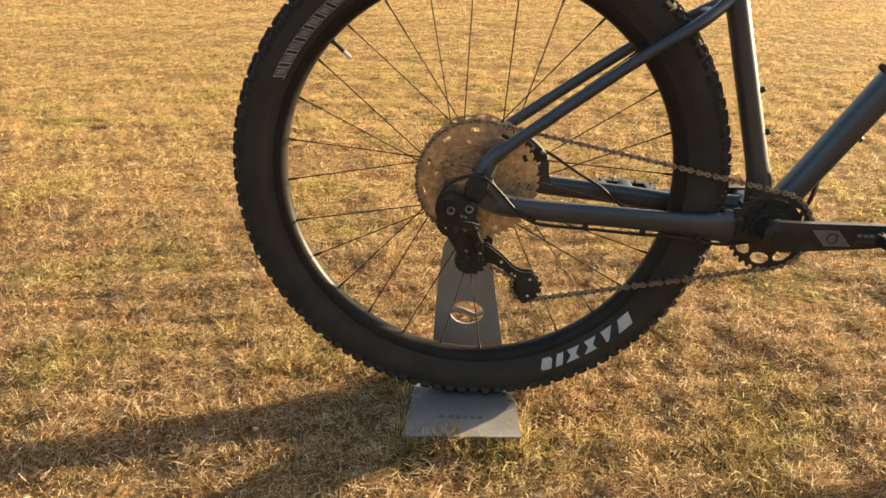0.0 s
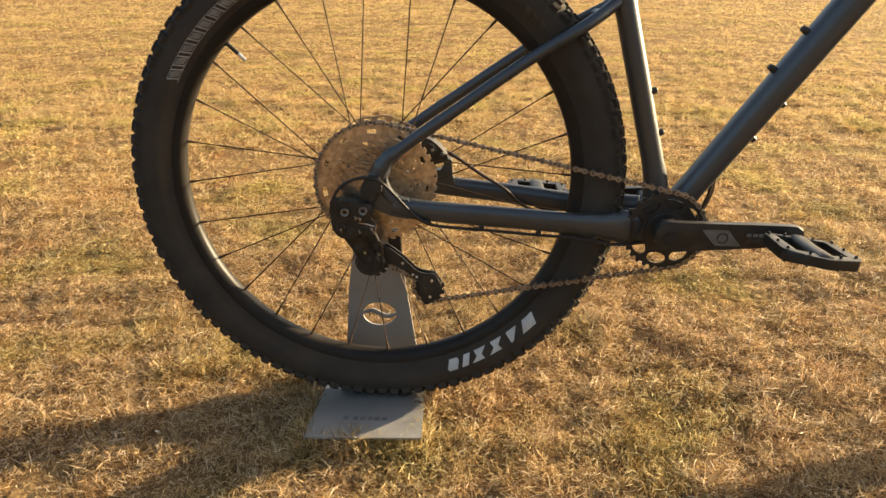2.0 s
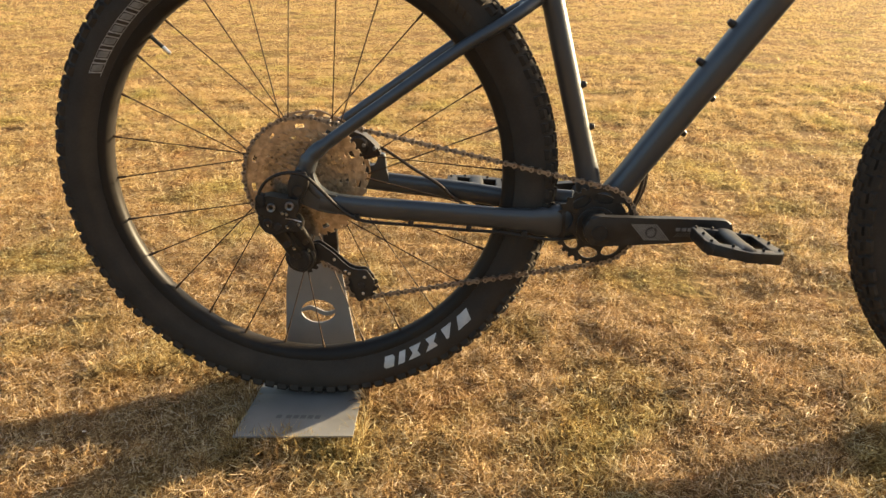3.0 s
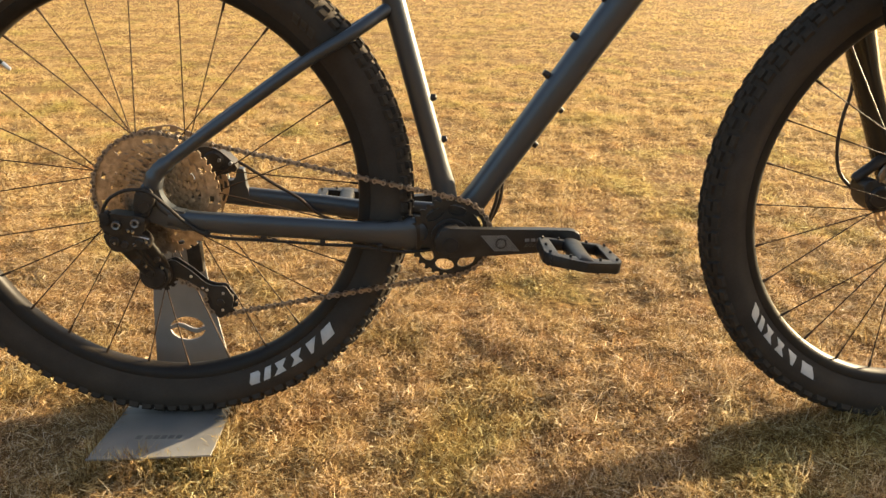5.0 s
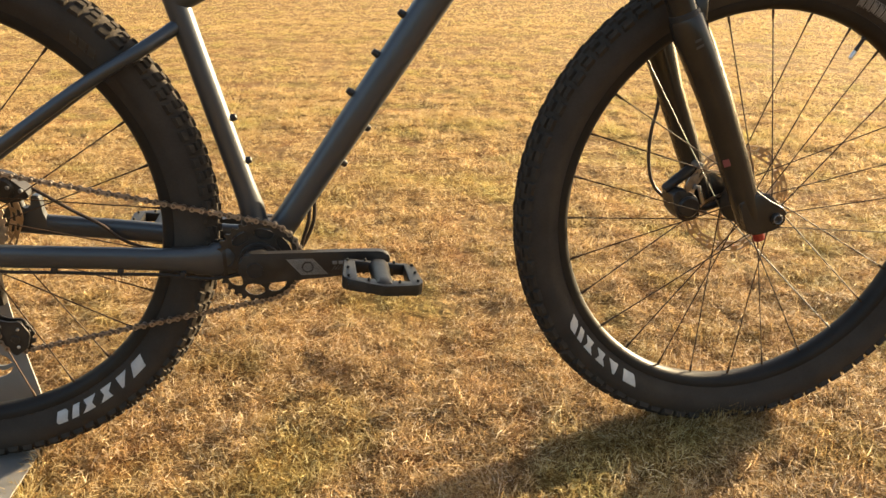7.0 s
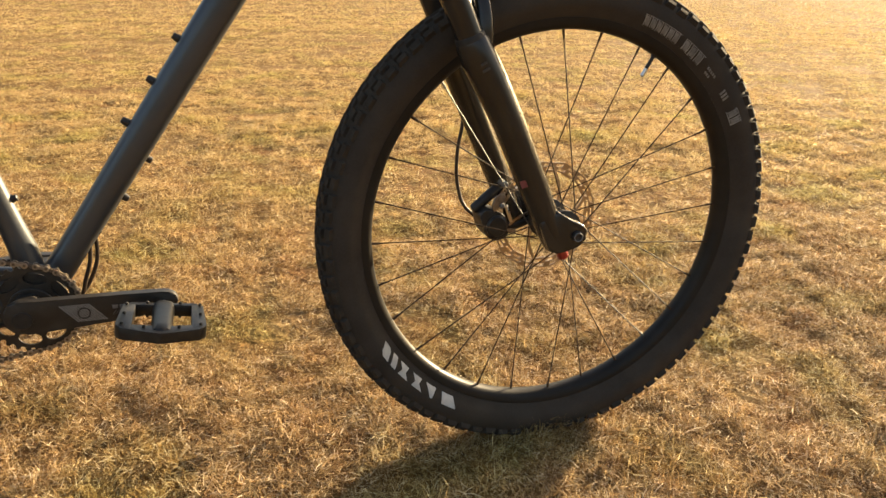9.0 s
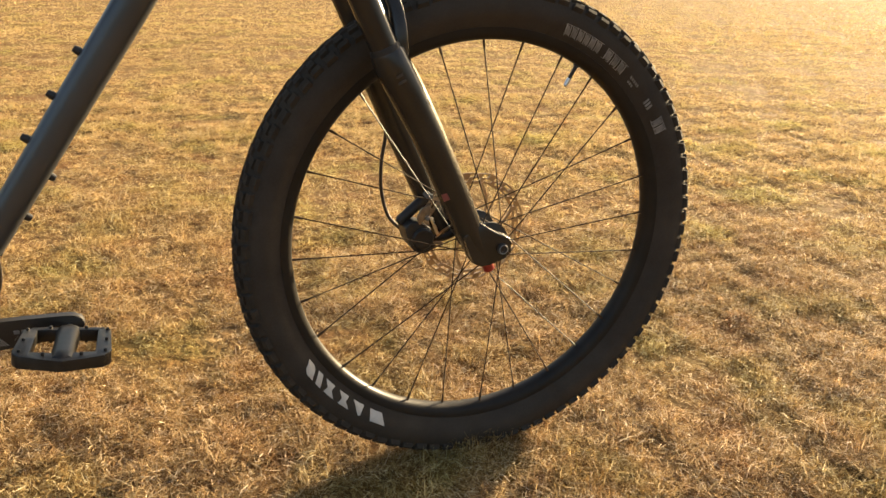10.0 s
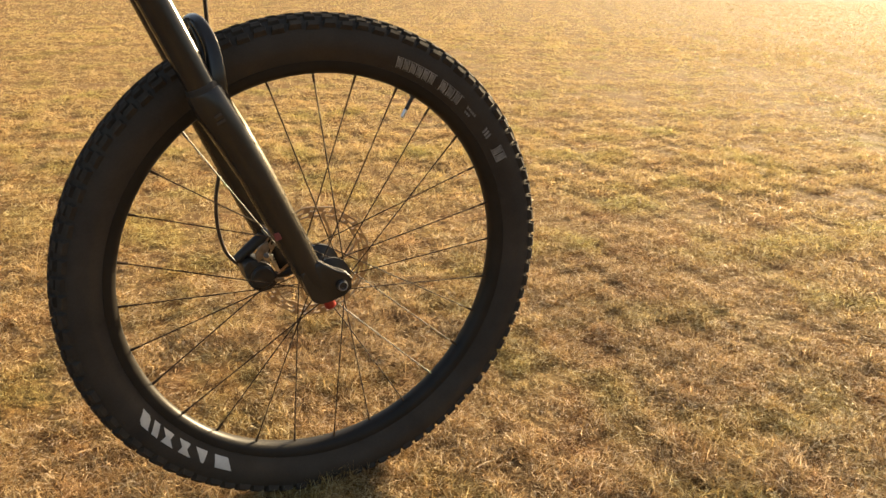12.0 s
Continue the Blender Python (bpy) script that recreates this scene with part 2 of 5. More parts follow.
def box(bm, m, size, bevel=0.0):
    """A box of that size at the pose m, with bevelled edges."""
    b2 = bmesh.new()
    bmesh.ops.create_cube(b2, size=1, matrix=Matrix.Diagonal((*size, 1)))
    if bevel:
        bmesh.ops.bevel(b2, geom=b2.edges[:], offset=bevel, segments=2, profile=0.6, affect="EDGES")
    bmesh.ops.transform(b2, matrix=m, verts=b2.verts[:])
    merge(bm, b2)
    return bm


def merge(bm, other):
    """Copy the geometry of other into bm, and free it."""
    put = {v: bm.verts.new(v.co) for v in other.verts}
    for f in other.faces:
        bm.faces.new([put[v] for v in f.verts])
    other.free()


def slab(bm, outline, y0, y1, bevel=0.0, seg=2):
    """A flat plate in the x-z plane from y0 to y1, with the outline given as (x, z)."""
    b2 = bmesh.new()
    area = sum(a[0] * b[1] - b[0] * a[1] for a, b in zip(outline, outline[1:] + outline[:1]))
    pts = outline if area > 0 else list(reversed(outline))
    lo = [b2.verts.new((x, min(y0, y1), z)) for x, z in pts]
    hi = [b2.verts.new((x, max(y0, y1), z)) for x, z in pts]
    n = len(pts)
    f0 = b2.faces.new(lo)
    f1 = b2.faces.new(list(reversed(hi)))
    for i in range(n):
        b2.faces.new((lo[(i + 1) % n], lo[i], hi[i], hi[(i + 1) % n]))
    if bevel:
        rim = [ed for ed in b2.edges if (f0 in ed.link_faces) or (f1 in ed.link_faces)]
        bmesh.ops.bevel(b2, geom=rim, offset=bevel, segments=seg, profile=0.6, affect="EDGES")
    merge(bm, b2)
    return bm


def rounded(pts, radius, steps=4):
    """The outline pts with its corners rounded."""
    out = []
    n = len(pts)
    for i in range(n):
        a, b, c = Vector(pts[i - 1]), Vector(pts[i]), Vector(pts[(i + 1) % n])
        u, v = (a - b), (c - b)
        r = min(radius, u.length * 0.45, v.length * 0.45)
        p, q = b + u.normalized() * r, b + v.normalized() * r
        for s in range(steps + 1):
            k = s / steps
            w = (1 - k) ** 2 * p + 2 * k * (1 - k) * b + k * k * q
            out.append((w.x, w.y))
    return out


def cog_mesh(teeth, bore, thick, windows=(), tooth=0.0042):
    """A toothed ring about the y axis. windows: (r0, r1, count, share, phase) for each band of openings."""
    r = teeth * 0.0127 / (2 * math.pi)
    per = 4 if teeth < 60 else 2
    n = teeth * per
    b = bmesh.new()
    root, tip = r - 0.0030, r - 0.0030 + tooth
    radii = sorted({bore, root} | {x for w in windows for x in w[:2]})
    rings = []
    for rr in radii:
        rings.append([b.verts.new((rr * math.cos(2 * math.pi * j / n), 0, rr * math.sin(2 * math.pi * j / n))) for j in range(n)])
    for k in range(len(radii) - 1):
        for j in range(n):
            mid, ang = (radii[k] + radii[k + 1]) / 2, (j + 0.5) / n
            cut = False
            for r0, r1, count, share, phase in windows:
                if r0 < mid < r1 and ((ang * count + phase) % 1) < share:
                    cut = True
            if not cut:
                b.faces.new((rings[k][j], rings[k][(j + 1) % n], rings[k + 1][(j + 1) % n], rings[k + 1][j]))
    last = rings[-1]
    for j in range(0, n, per):
        a0, a1 = 2 * math.pi * (j + 0.75) / n, 2 * math.pi * (j + per - 0.95) / n
        if per == 4:
            t0 = b.verts.new((tip * math.cos(a0 + 0.2 * (a1 - a0)), 0, tip * math.sin(a0 + 0.2 * (a1 - a0))))
            t1 = b.verts.new((tip * math.cos(a1), 0, tip * math.sin(a1)))
            b.faces.new((last[j], last[j + 1], last[(j + 2) % n], last[(j + 3) % n], t1, t0)[0:6])
    bmesh.ops.recalc_face_normals(b, faces=b.faces[:])
    geo = bmesh.ops.solidify(b, geom=b.faces[:], thickness=thick)
    bmesh.ops.recalc_face_normals(b, faces=b.faces[:])
    return b


# ---- the ground: one sheet to the horizon, softly uneven ----
MOUNDS = ((0.572, 0.222, 0.070, 0.034, 122, 0.019), (0.36, 0.62, 0.16, 0.06, 170, 0.014), (1.15, 0.55, 0.14, 0.05, 10, 0.014), (1.75, 0.36, 0.12, 0.05, 165, 0.016), (-0.55, 0.42, 0.15, 0.05, 12, 0.014))


def mound(x, y):
    """Low tussocks in the lawn: place, half length, half width, direction, height."""
    total = 0.0
    for cx, cy, long, wide, way, high in MOUNDS:
        c, s = math.cos(radians(way)), math.sin(radians(way))
        u, v = ((x - cx) * c + (y - cy) * s) / long, ((y - cy) * c - (x - cx) * s) / wide
        total = total + high * np.exp(-(u * u + v * v))
    return total


def ground_height(x, y):
    """Height of the soil under the turf."""
    return -0.016 + mound(x, y) + 0.006 * noise.noise(Vector((x * 2.1, y * 2.1, 0.3))) + 0.004 * noise.noise(Vector((x * 7.0, y * 7.0, 4.0)))


def build_ground():
    b = bmesh.new()
    xs = [-600, -150, -40, -12, -5] + [-3 + 0.1 * i for i in range(86)] + [8, 14, 40, 150, 600]
    ys = [-600, -150, -40, -12, -4] + [-1.6 + 0.1 * i for i in range(77)] + [8, 14, 40, 150, 600]
    grid = [[b.verts.new((x, y, ground_height(x, y) if -3.1 < x < 5.7 and -1.7 < y < 6.2 else -0.016)) for y in ys] for x in xs]
    for i in range(len(xs) - 1):
        for j in range(len(ys) - 1):
            b.faces.new((grid[i][j], grid[i + 1][j], grid[i + 1][j + 1], grid[i][j + 1]))
    return tagged(part("ground", b, M_THATCH, smooth=60), "dry lawn soil with matted straw-coloured thatch", "ground", kind="structure")


build_ground()


# ---- the bicycle ----
REAR_Z = 0.378
FRONT = pose(1.194, -0.0272, 0.3694, 0, 0, 1.62) @ pose(0, 0, 0, -0.74)
RIM_R = 0.298
bike = tagged(new("mountain_bike"), "blue-grey hardtail mountain bike with black knobbly tyres held in a stand", "bicycle")


def tyre_point(r, side, lift=0.0):
    """Half width of the tyre at radius r, on the given side."""
    k = (r - 0.3445) / 0.0275
    return side * (0.0298 * math.sqrt(max(0.0, 1 - k * k * 0.92)) + lift)


def tyre_mesh(rows, seed, aggressive, grow=0.0):
    """Casing with side and centre knobs."""
    rng = random.Random(seed)
    b = bmesh.new()
    prof = []
    for i in range(25):
        a = radians(-128 + 256 * i / 24)
        prof.append((0.3445 + (0.0285 if abs(a) < 1.5 else 0.0275) * math.cos(a), 0.0298 * math.sin(a)))
    prof = [(0.3145, -0.0148)] + prof[0:] + [(0.3145, 0.0148)]
    lathe(b, prof, 120, closed=True)

    def knob(ang, y, length, width, height, tilt, base):
        """A tapered block on the casing: along the tyre, across it, and how high."""
        k = min(0.999, abs(y) / 0.0298)
        r0 = 0.3445 + 0.0285 * math.sqrt(1 - k * k) - 0.002
        lean = math.asin(k) * base
        out = Vector((0, math.copysign(math.sin(lean), y), 0))
        er, et, ey = Vector((math.cos(ang), 0, math.sin(ang))), Vector((-math.sin(ang), 0, math.cos(ang))), Vector((0, 1, 0))
        up = er * math.cos(lean) + out
        ac = (ey - up * ey.dot(up)).normalized()
        c = er * r0 + ey * y
        lo, hi = [], []
        for sx, sy in ((-1, -1), (1, -1), (1, 1), (-1, 1)):
            skew = sy * tilt * length
            lo.append(b.verts.new(c + et * (sx * length * 0.55 + skew) + ac * (sy * width * 0.56)))
            hi.append(b.verts.new(c + up * (height + 0.002) + et * (sx * length * 0.44 + skew) + ac * (sy * width * 0.42)))
        b.faces.new(hi).material_index = 1
        for i in range(4):
            b.faces.new((lo[i], lo[(i + 1) % 4], hi[(i + 1) % 4], hi[i])).material_index = 1

    long = 2 * math.pi * 0.375 / rows
    for j in range(rows):
        a = 2 * math.pi * j / rows
        step = 2 * math.pi / rows
        jit = rng.uniform(-0.0004, 0.0004)
        for s in (-1, 1):
            at = a + step * (0.5 if s > 0 else 0.0)
            odd = 0.0012 if j % 2 else 0.0
            knob(at, s * (0.0236 - odd), long * (0.66 if aggressive else 0.68), 0.0078, (0.0046 if aggressive else 0.0050) + jit, 0.06 * s, 0.85)
            knob(at + step * 0.04, s * (0.0140 + odd), long * (0.56 if aggressive else 0.60), 0.0072, 0.0036 + jit, 0.05 * s, 0.9)
            knob(at + step * ((0.10 if j % 2 else -0.06) if aggressive else 0.46), s * 0.0055, long * 0.54, 0.0082, 0.0032 if aggressive else 0.0026, 0.05 * s, 1.0)
    if grow:
        for v in b.verts:
            rr = math.hypot(v.co.x, v.co.z)
            k = 1 + grow * max(0.0, rr - 0.340) / 0.037 / rr
            v.co = Vector((v.co.x * k, v.co.y * (1 + grow * 3), v.co.z * k))
    bmesh.ops.recalc_face_normals(b, faces=b.faces[:])
    return b


PLAIN_SHAPES = {
    "bar": ((0, 0.0, 1.0), (1, 0.0, 1.0)),
    "trapezoid": ((0, 0.08, 0.92), (0.5, 0.04, 0.96), (1, 0.0, 1.0)),
    "triangle": ((0, 0.0, 1.0), (0.5, 0.22, 0.78), (1, 0.40, 0.60)),
    "waist": ((0, 0.0, 1.0), (0.5, 0.30, 0.70), (1, 0.0, 1.0)),
    "lozenge": ((0, 0.0, 0.72), (0.25, 0.05, 0.95), (0.75, 0.05, 0.95), (1, 0.28, 1.0)),
}


def mark_mesh(a0, a1, r0, r1, slant, shape="bar", side=-1):
    """A printed plain shape on the tyre's side wall between two angles (degrees) and two radii."""
    b = bmesh.new()
    rows, m, cols = PLAIN_SHAPES[shape], 8, 2
    lo, top = [], []
    for j in range(m + 1):
        v = j / m
        for (v0, p0, q0), (v1, p1, q1) in zip(rows, rows[1:]):
            if v0 <= v <= v1:
                u = (v - v0) / (v1 - v0)
                left, right = p0 + (p1 - p0) * u, q0 + (q1 - q0) * u
        r = r0 + (r1 - r0) * v
        for i in range(cols + 1):
            a = radians(a0 + (a1 - a0) * (left + (right - left) * i / cols) + slant * (v - 0.5))
            d = Vector((math.cos(a), 0, math.sin(a)))
            lo.append(b.verts.new(d * r + Vector((0, tyre_point(r, side, -0.0004), 0))))
            top.append(b.verts.new(d * r + Vector((0, tyre_point(r, side, 0.0006), 0))))
    w = cols + 1
    for j in range(m):
        for i in range(cols):
            b.faces.new((top[j * w + i], top[j * w + i + 1], top[(j + 1) * w + i + 1], top[(j + 1) * w + i]))
    ring = [i for i in range(w)] + [j * w + cols for j in range(1, m + 1)] + [m * w + i for i in range(cols - 1, -1, -1)] + [j * w for j in range(m - 1, 0, -1)]
    for p, q in zip(ring, ring[1:] + ring[:1]):
        b.faces.new((lo[p], lo[q], top[q], top[p]))
    bmesh.ops.recalc_face_normals(b, faces=b.faces[:])
    return b


def build_wheel(name, m, z_angle, rows, seed, flanges, hub_profile, phase, marks, valve_angle, bare=()):
    """A spoked wheel about its own axle (local y); the rim carries tyre, hub, spokes, valve and markings. bare: spokes
    given the paler glint colour.
    """
    b = bmesh.new()
    prof = [(0.2978, -0.004), (0.2978, 0.004), (0.3000, 0.0105), (0.3070, 0.0160), (0.3160, 0.0168), (0.3168, 0.0155), (0.3125, 0.0145), (0.3050, 0.0120), (0.3035, 0.0),
            (0.3050, -0.0120), (0.3125, -0.0145), (0.3168, -0.0155), (0.3160, -0.0168), (0.3070, -0.0160), (0.3000, -0.0105)]
    lathe(b, prof, 140, closed=True)
    bmesh.ops.recalc_face_normals(b, faces=b.faces[:])
    wheel = part(name, b, M_RIM, bike, "black alloy rim with dark spokes", m, smooth=50)
    tyre = part("tyre", tyre_mesh(rows, seed, seed == 1, 0.0059 if seed == 1 else 0.0054), M_RUBBER, wheel, "black knobbly rubber tyre with pale side lettering", smooth=35)
    tyre.data.materials.append(M_TREAD)
    b = bmesh.new()
    lathe(b, hub_profile, 32)
    bmesh.ops.recalc_face_normals(b, faces=b.faces[:])
    part("hub", b, M_BLACK, wheel, "black hub shell", smooth=40)
    # spokes with nipples, alternately to the two flanges, crossing one another
    for k in range(28):
        a = radians(z_angle + k * 360 / 28)
        side = 1 if (k + phase[0]) % 2 else -1
        sign = -1 if ((k + phase[1]) // 2) % 2 == 0 else 1
        fr, fy = flanges[0 if side < 0 else 1]
        h = a + sign * radians(82)
        p0 = Vector((RIM_R * math.cos(a), side * 0.0025, RIM_R * math.sin(a)))
        p1 = Vector((fr * math.cos(h), fy + side * 0.0015 * sign, fr * math.sin(h)))
        d = (p1 - p0).normalized()
        b = bmesh.new()
        tube(b, [p0 - d * 0.002, p0 + d * 0.003, p0 + d * 0.0125, p0 + d * 0.014], [0.0020, 0.0020, 0.0017, 0.0011], 8)
        tube(b, [p0 + d * 0.013, p0 + d * 0.05, p1 - d * 0.03, p1], [0.00110, 0.00098, 0.00098, 0.00110], 6)
        part("spoke", b, M_SPOKE_GLINT if k in bare else M_SPOKE, wheel, "dark spoke coloured paler for its sun glint" if k in bare else "", smooth=60)
    # valve
    a = radians(valve_angle)
    d = Vector((math.cos(a), 0, math.sin(a)))
    b = bmesh.new()
    tube(b, [d * 0.299, d * 0.2955, d * 0.2952, d * 0.275, d * 0.2748], [0.0048, 0.0048, 0.003, 0.003, 0.0028], 12)
    part("valve", b, M_BLACK, wheel, "black valve stem", smooth=40)
    b = bmesh.new()
    tube(b, [d * 0.2755, d * 0.275, d * 0.263, d * 0.2615], [0.0022, 0.0033, 0.003, 0.0016], 10)
    part("valve_cap", b, M_ALLOY, wheel, "bright metal valve cap", smooth=40)
    for a0, a1, r0, r1, slant, mat, shape in marks:
        part("tyre_marking", mark_mesh(a0, a1, r0, r1, slant, shape), mat, wheel)
    return wheel


def lettering(a_from, a_to, r0, r1, slant, mat, shapes, fill=0.74, widths=None):
    """A row of plain shapes in place of a name on the side wall."""
    widths = widths or [1.0] * len(shapes)
    unit, at, out = (a_to - a_from) / sum(widths), a_from, []
    for w, shape in zip(widths, shapes):
        out.append((at + unit * w * (1 - fill) / 2, at + unit * w * (1 + fill) / 2, r0, r1, slant, mat, shape))
        at += unit * w
    return out


def outlined(a_from, a_to, r0, r1, slant, count, fill=0.80):
    """A row of narrow blocks, each with a thin paler line along its two long sides, in place of a moulded name."""
    out = lettering(a_from, a_to, r0 + 0.0016, r1 - 0.0016, slant, M_MARK_DIM, ["bar"] * count, fill * 0.56)
    unit = (a_to - a_from) / count
    for k in range(count):
        for e in (-1, 1):
            c = a_from + unit * (k + 0.5 + e * fill * 0.42)
            out.append((c - unit * 0.05, c + unit * 0.05, r0, r1, slant, M_MARK_LINE, "bar"))
    for lo, hi in ((r0 - 0.0004, r0 + 0.0003), (r1 - 0.0003, r1 + 0.0004)):
        steps = max(3, count)
        out += [(a_from + (a_to - a_from) * i / steps, a_from + (a_to - a_from) * (i + 1) / steps, lo, hi, 0.0, M_MARK_LINE, "bar") for i in range(steps)]
    return out


NAME_WIDTHS = (0.95, 0.55, 1.05, 1.05, 1.05, 1.3)
NAME_SHAPES = ("lozenge", "bar", "waist", "waist", "triangle", "trapezoid")
REAR_MARKS = lettering(-71.2, -40.2, 0.3245, 0.3415, -1.6, M_MARK, NAME_SHAPES, 0.70, NAME_WIDTHS) + outlined(152.6, 118.0, 0.3250, 0.3390, 1.0, 9) + lettering(50, 43, 0.330, 0.342, 0.8, M_GHOST, ["bar"] * 3)
FRONT_MARKS = (lettering(209.0, 240.0, 0.3235, 0.3405, 1.6, M_MARK, NAME_SHAPES, 0.70, NAME_WIDTHS) + outlined(70.4, 58.3, 0.3240, 0.3395, 0.9, 6) + outlined(56.6, 48.6, 0.3240, 0.3395, 0.9, 3)
               + [(46.0 - 0.8 * k, 45.5 - 0.8 * k, 0.3315, 0.3350, 0.3, M_MARK_DIM, "bar") for k in range(5)] + [(45.4 - 0.8 * k, 44.9 - 0.8 * k, 0.3255, 0.3285, 0.3, M_MARK_DIM, "bar") for k in range(3)]
               + [(37.4 - 1.0 * k, 36.8 - 1.0 * k, 0.328, 0.337, 0.5, M_MARK_DIM, "bar") for k in range(3)] + outlined(31.0, 26.6, 0.3265, 0.3425, 0.4, 2))

rear_hub = [(0.009, -0.074), (0.010, -0.066), (0.019, -0.060), (0.019, -0.030), (0.030, -0.024), (0.030, -0.020), (0.016, -0.014), (0.014, 0.0), (0.015, 0.024), (0.032, 0.031), (0.032, 0.035),
            (0.019, 0.040), (0.018, 0.052), (0.010, 0.056), (0.009, 0.074)]
front_hub = [(0.010, -0.055), (0.012, -0.045), (0.016, -0.038), (0.030, -0.034), (0.030, -0.029), (0.0190, -0.021), (0.0175, 0.0), (0.0190, 0.017), (0.033, 0.023), (0.033, 0.029), (0.024, 0.033),
             (0.022, 0.046), (0.010, 0.050), (0.010, 0.055)]
rear_wheel = build_wheel("rear_wheel", pose(0, 0, REAR_Z), 181.85, 112, 1, ((0.026, -0.022), (0.030, 0.033)), rear_hub, (1, 1), REAR_MARKS, 136.7)
# spokes 10 and 24 wear the painted sun glint
front_wheel = build_wheel("front_wheel", FRONT, 1.3, 94, 2, ((0.024, -0.031), (0.031, 0.026)), front_hub, (1, 1), FRONT_MARKS, 59.5, bare=(10, 24))


# -- frame --
b = bmesh.new()
lathe(b, [(0.0205, -0.0465), (0.0225, -0.045), (0.0225, 0.045), (0.0205, 0.0465)], 32, (0.434, 0, 0.323))
bmesh.ops.recalc_face_normals(b, faces=b.faces[:])
frame_part = part("frame", b, M_PAINT, bike, "metallic blue-grey aluminium bicycle frame", smooth=40)
SIDE = Vector((0, 1, 0))
b = bmesh.new()
tube(b, [(0.440, 0, 0.318), (0.470, 0, 0.356), (0.4845, 0, 0.3765), (0.560, 0, 0.4845), (0.640, 0, 0.599), (0.7157, 0, 0.7072), (0.860, 0, 0.9137), (0.905, 0, 0.975)],
     [0.0235, 0.0225, 0.0215, 0.0215, 0.0222, 0.0228, 0.0235, 0.0225], 28, SIDE, [0.85, 0.88, 0.90, 0.96, 0.98, 1.0, 1.02, 1.0], 2.7)
part("down_tube", b, M_PAINT, frame_part, smooth=45)
b = bmesh.new()
tube(b, [(0.432, 0, 0.330), (0.4265, 0, 0.386), (0.418, 0, 0.418), (0.3634, 0, 0.6237), (0.352, 0, 0.666), (0.328, 0, 0.756)], [0.0215, 0.0182, 0.0165, 0.0162, 0.0168, 0.0172], 24, SIDE)
part("seat_tube", b, M_PAINT, frame_part, smooth=45)
b = bmesh.new()
tube(b, smooth_path([(0.350, 0, 0.6775), (0.382, 0, 0.693), (0.44, 0, 0.7215), (0.60, 0, 0.808), (0.75, 0, 0.908), (0.872, 0, 1.000)], 3), 0.0178, 22, SIDE, 1.0, 2.4)
part("top_tube", b, M_PAINT, frame_part, smooth=45)
b = bmesh.new()
tube(b, [(0.930, 0, 0.925), (0.925, 0, 0.935), (0.868, 0, 1.053), (0.864, 0, 1.062)], [0.0255, 0.027, 0.0255, 0.024], 24, SIDE)
part("head_tube", b, M_PAINT, frame_part, smooth=45)
for s in (-1, 1):
    b = bmesh.new()
    tube(b, smooth_path([(0.012, s * 0.0695, 0.405), (0.020, s * 0.0695, 0.424), (0.042, s * 0.068, 0.4425), (0.120, s * 0.0625, 0.4975), (0.228, s * 0.052, 0.5715), (0.300, s * 0.038, 0.6130), (0.340, s * 0.0125, 0.638), (0.356, s * 0.001, 0.648)], 5),
         [0.0125] * 5 + [0.0108] * 5 + [0.0086] * 5 + [0.0082] * 10 + [0.0084] * 5 + [0.0090] * 5 + [0.0080], 16, SIDE, 1.05)
    part("seat_stay", b, M_PAINT, frame_part, smooth=50)
    b = bmesh.new()
    tube(b, smooth_path([(0.030, s * 0.0700, 0.3585), (0.052, s * 0.0695, 0.3545), (0.110, s * 0.0675, 0.3480), (0.244, s * 0.0585, 0.3353), (0.330, s * 0.049, 0.325), (0.372, s * 0.043, 0.3205), (0.412, s * 0.032, 0.3205)], 5),
         [0.0095] * 5 + [0.0105] * 5 + [0.0105] * 5 + [0.0105] * 5 + [0.0110] * 5 + [0.0125] * 6, 20, SIDE, [1.45] * 5 + [1.45] * 5 + [1.5] * 5 + [1.52] * 4 + [1.7] * 3 + [2.0] * 3 + [2.15] * 6, 2.5)
    part("chain_stay", b, M_PAINT, frame_part, smooth=50)
    b = bmesh.new()
    shape = rounded([(-0.013, 0.388), (0.001, 0.413), (0.0235, 0.416), (0.0225, 0.397), (0.029, 0.3815), (0.043, 0.3705), (0.060, 0.3685), (0.060, 0.339), (0.030, 0.344), (-0.004, 0.3585), (-0.016, 0.366)], 0.006)
    slab(b, shape, s * 0.0620, s * 0.0770, 0.0055, 5)
    # rounded crotch between the stays
    tube(b, smooth_path([(x, s * 0.0695, z) for x, z in ((0.0200, 0.424), (0.0140, 0.408), (0.0145, 0.392), (0.0220, 0.3765), (0.0370, 0.3645), (0.0600, 0.3580))], 5), 0.0092, 18, SIDE)
    part("dropout", b, M_PAINT, frame_part, smooth=40)
b = bmesh.new()
tube(b, [(0.320, -0.024, 0.6255), (0.324, 0.0, 0.628), (0.320, 0.024, 0.6255)], 0.0062, 16)
part("seat_stay_bridge", b, M_PAINT, frame_part, smooth=50)
b = bmesh.new()
slab(b, rounded([(0.378, 0.299), (0.425, 0.302), (0.425, 0.331), (0.378, 0.331)], 0.006), -0.032, 0.034, 0.004)
part("chain_stay_yoke", b, M_PAINT, frame_part, smooth=40)
b = bmesh.new()
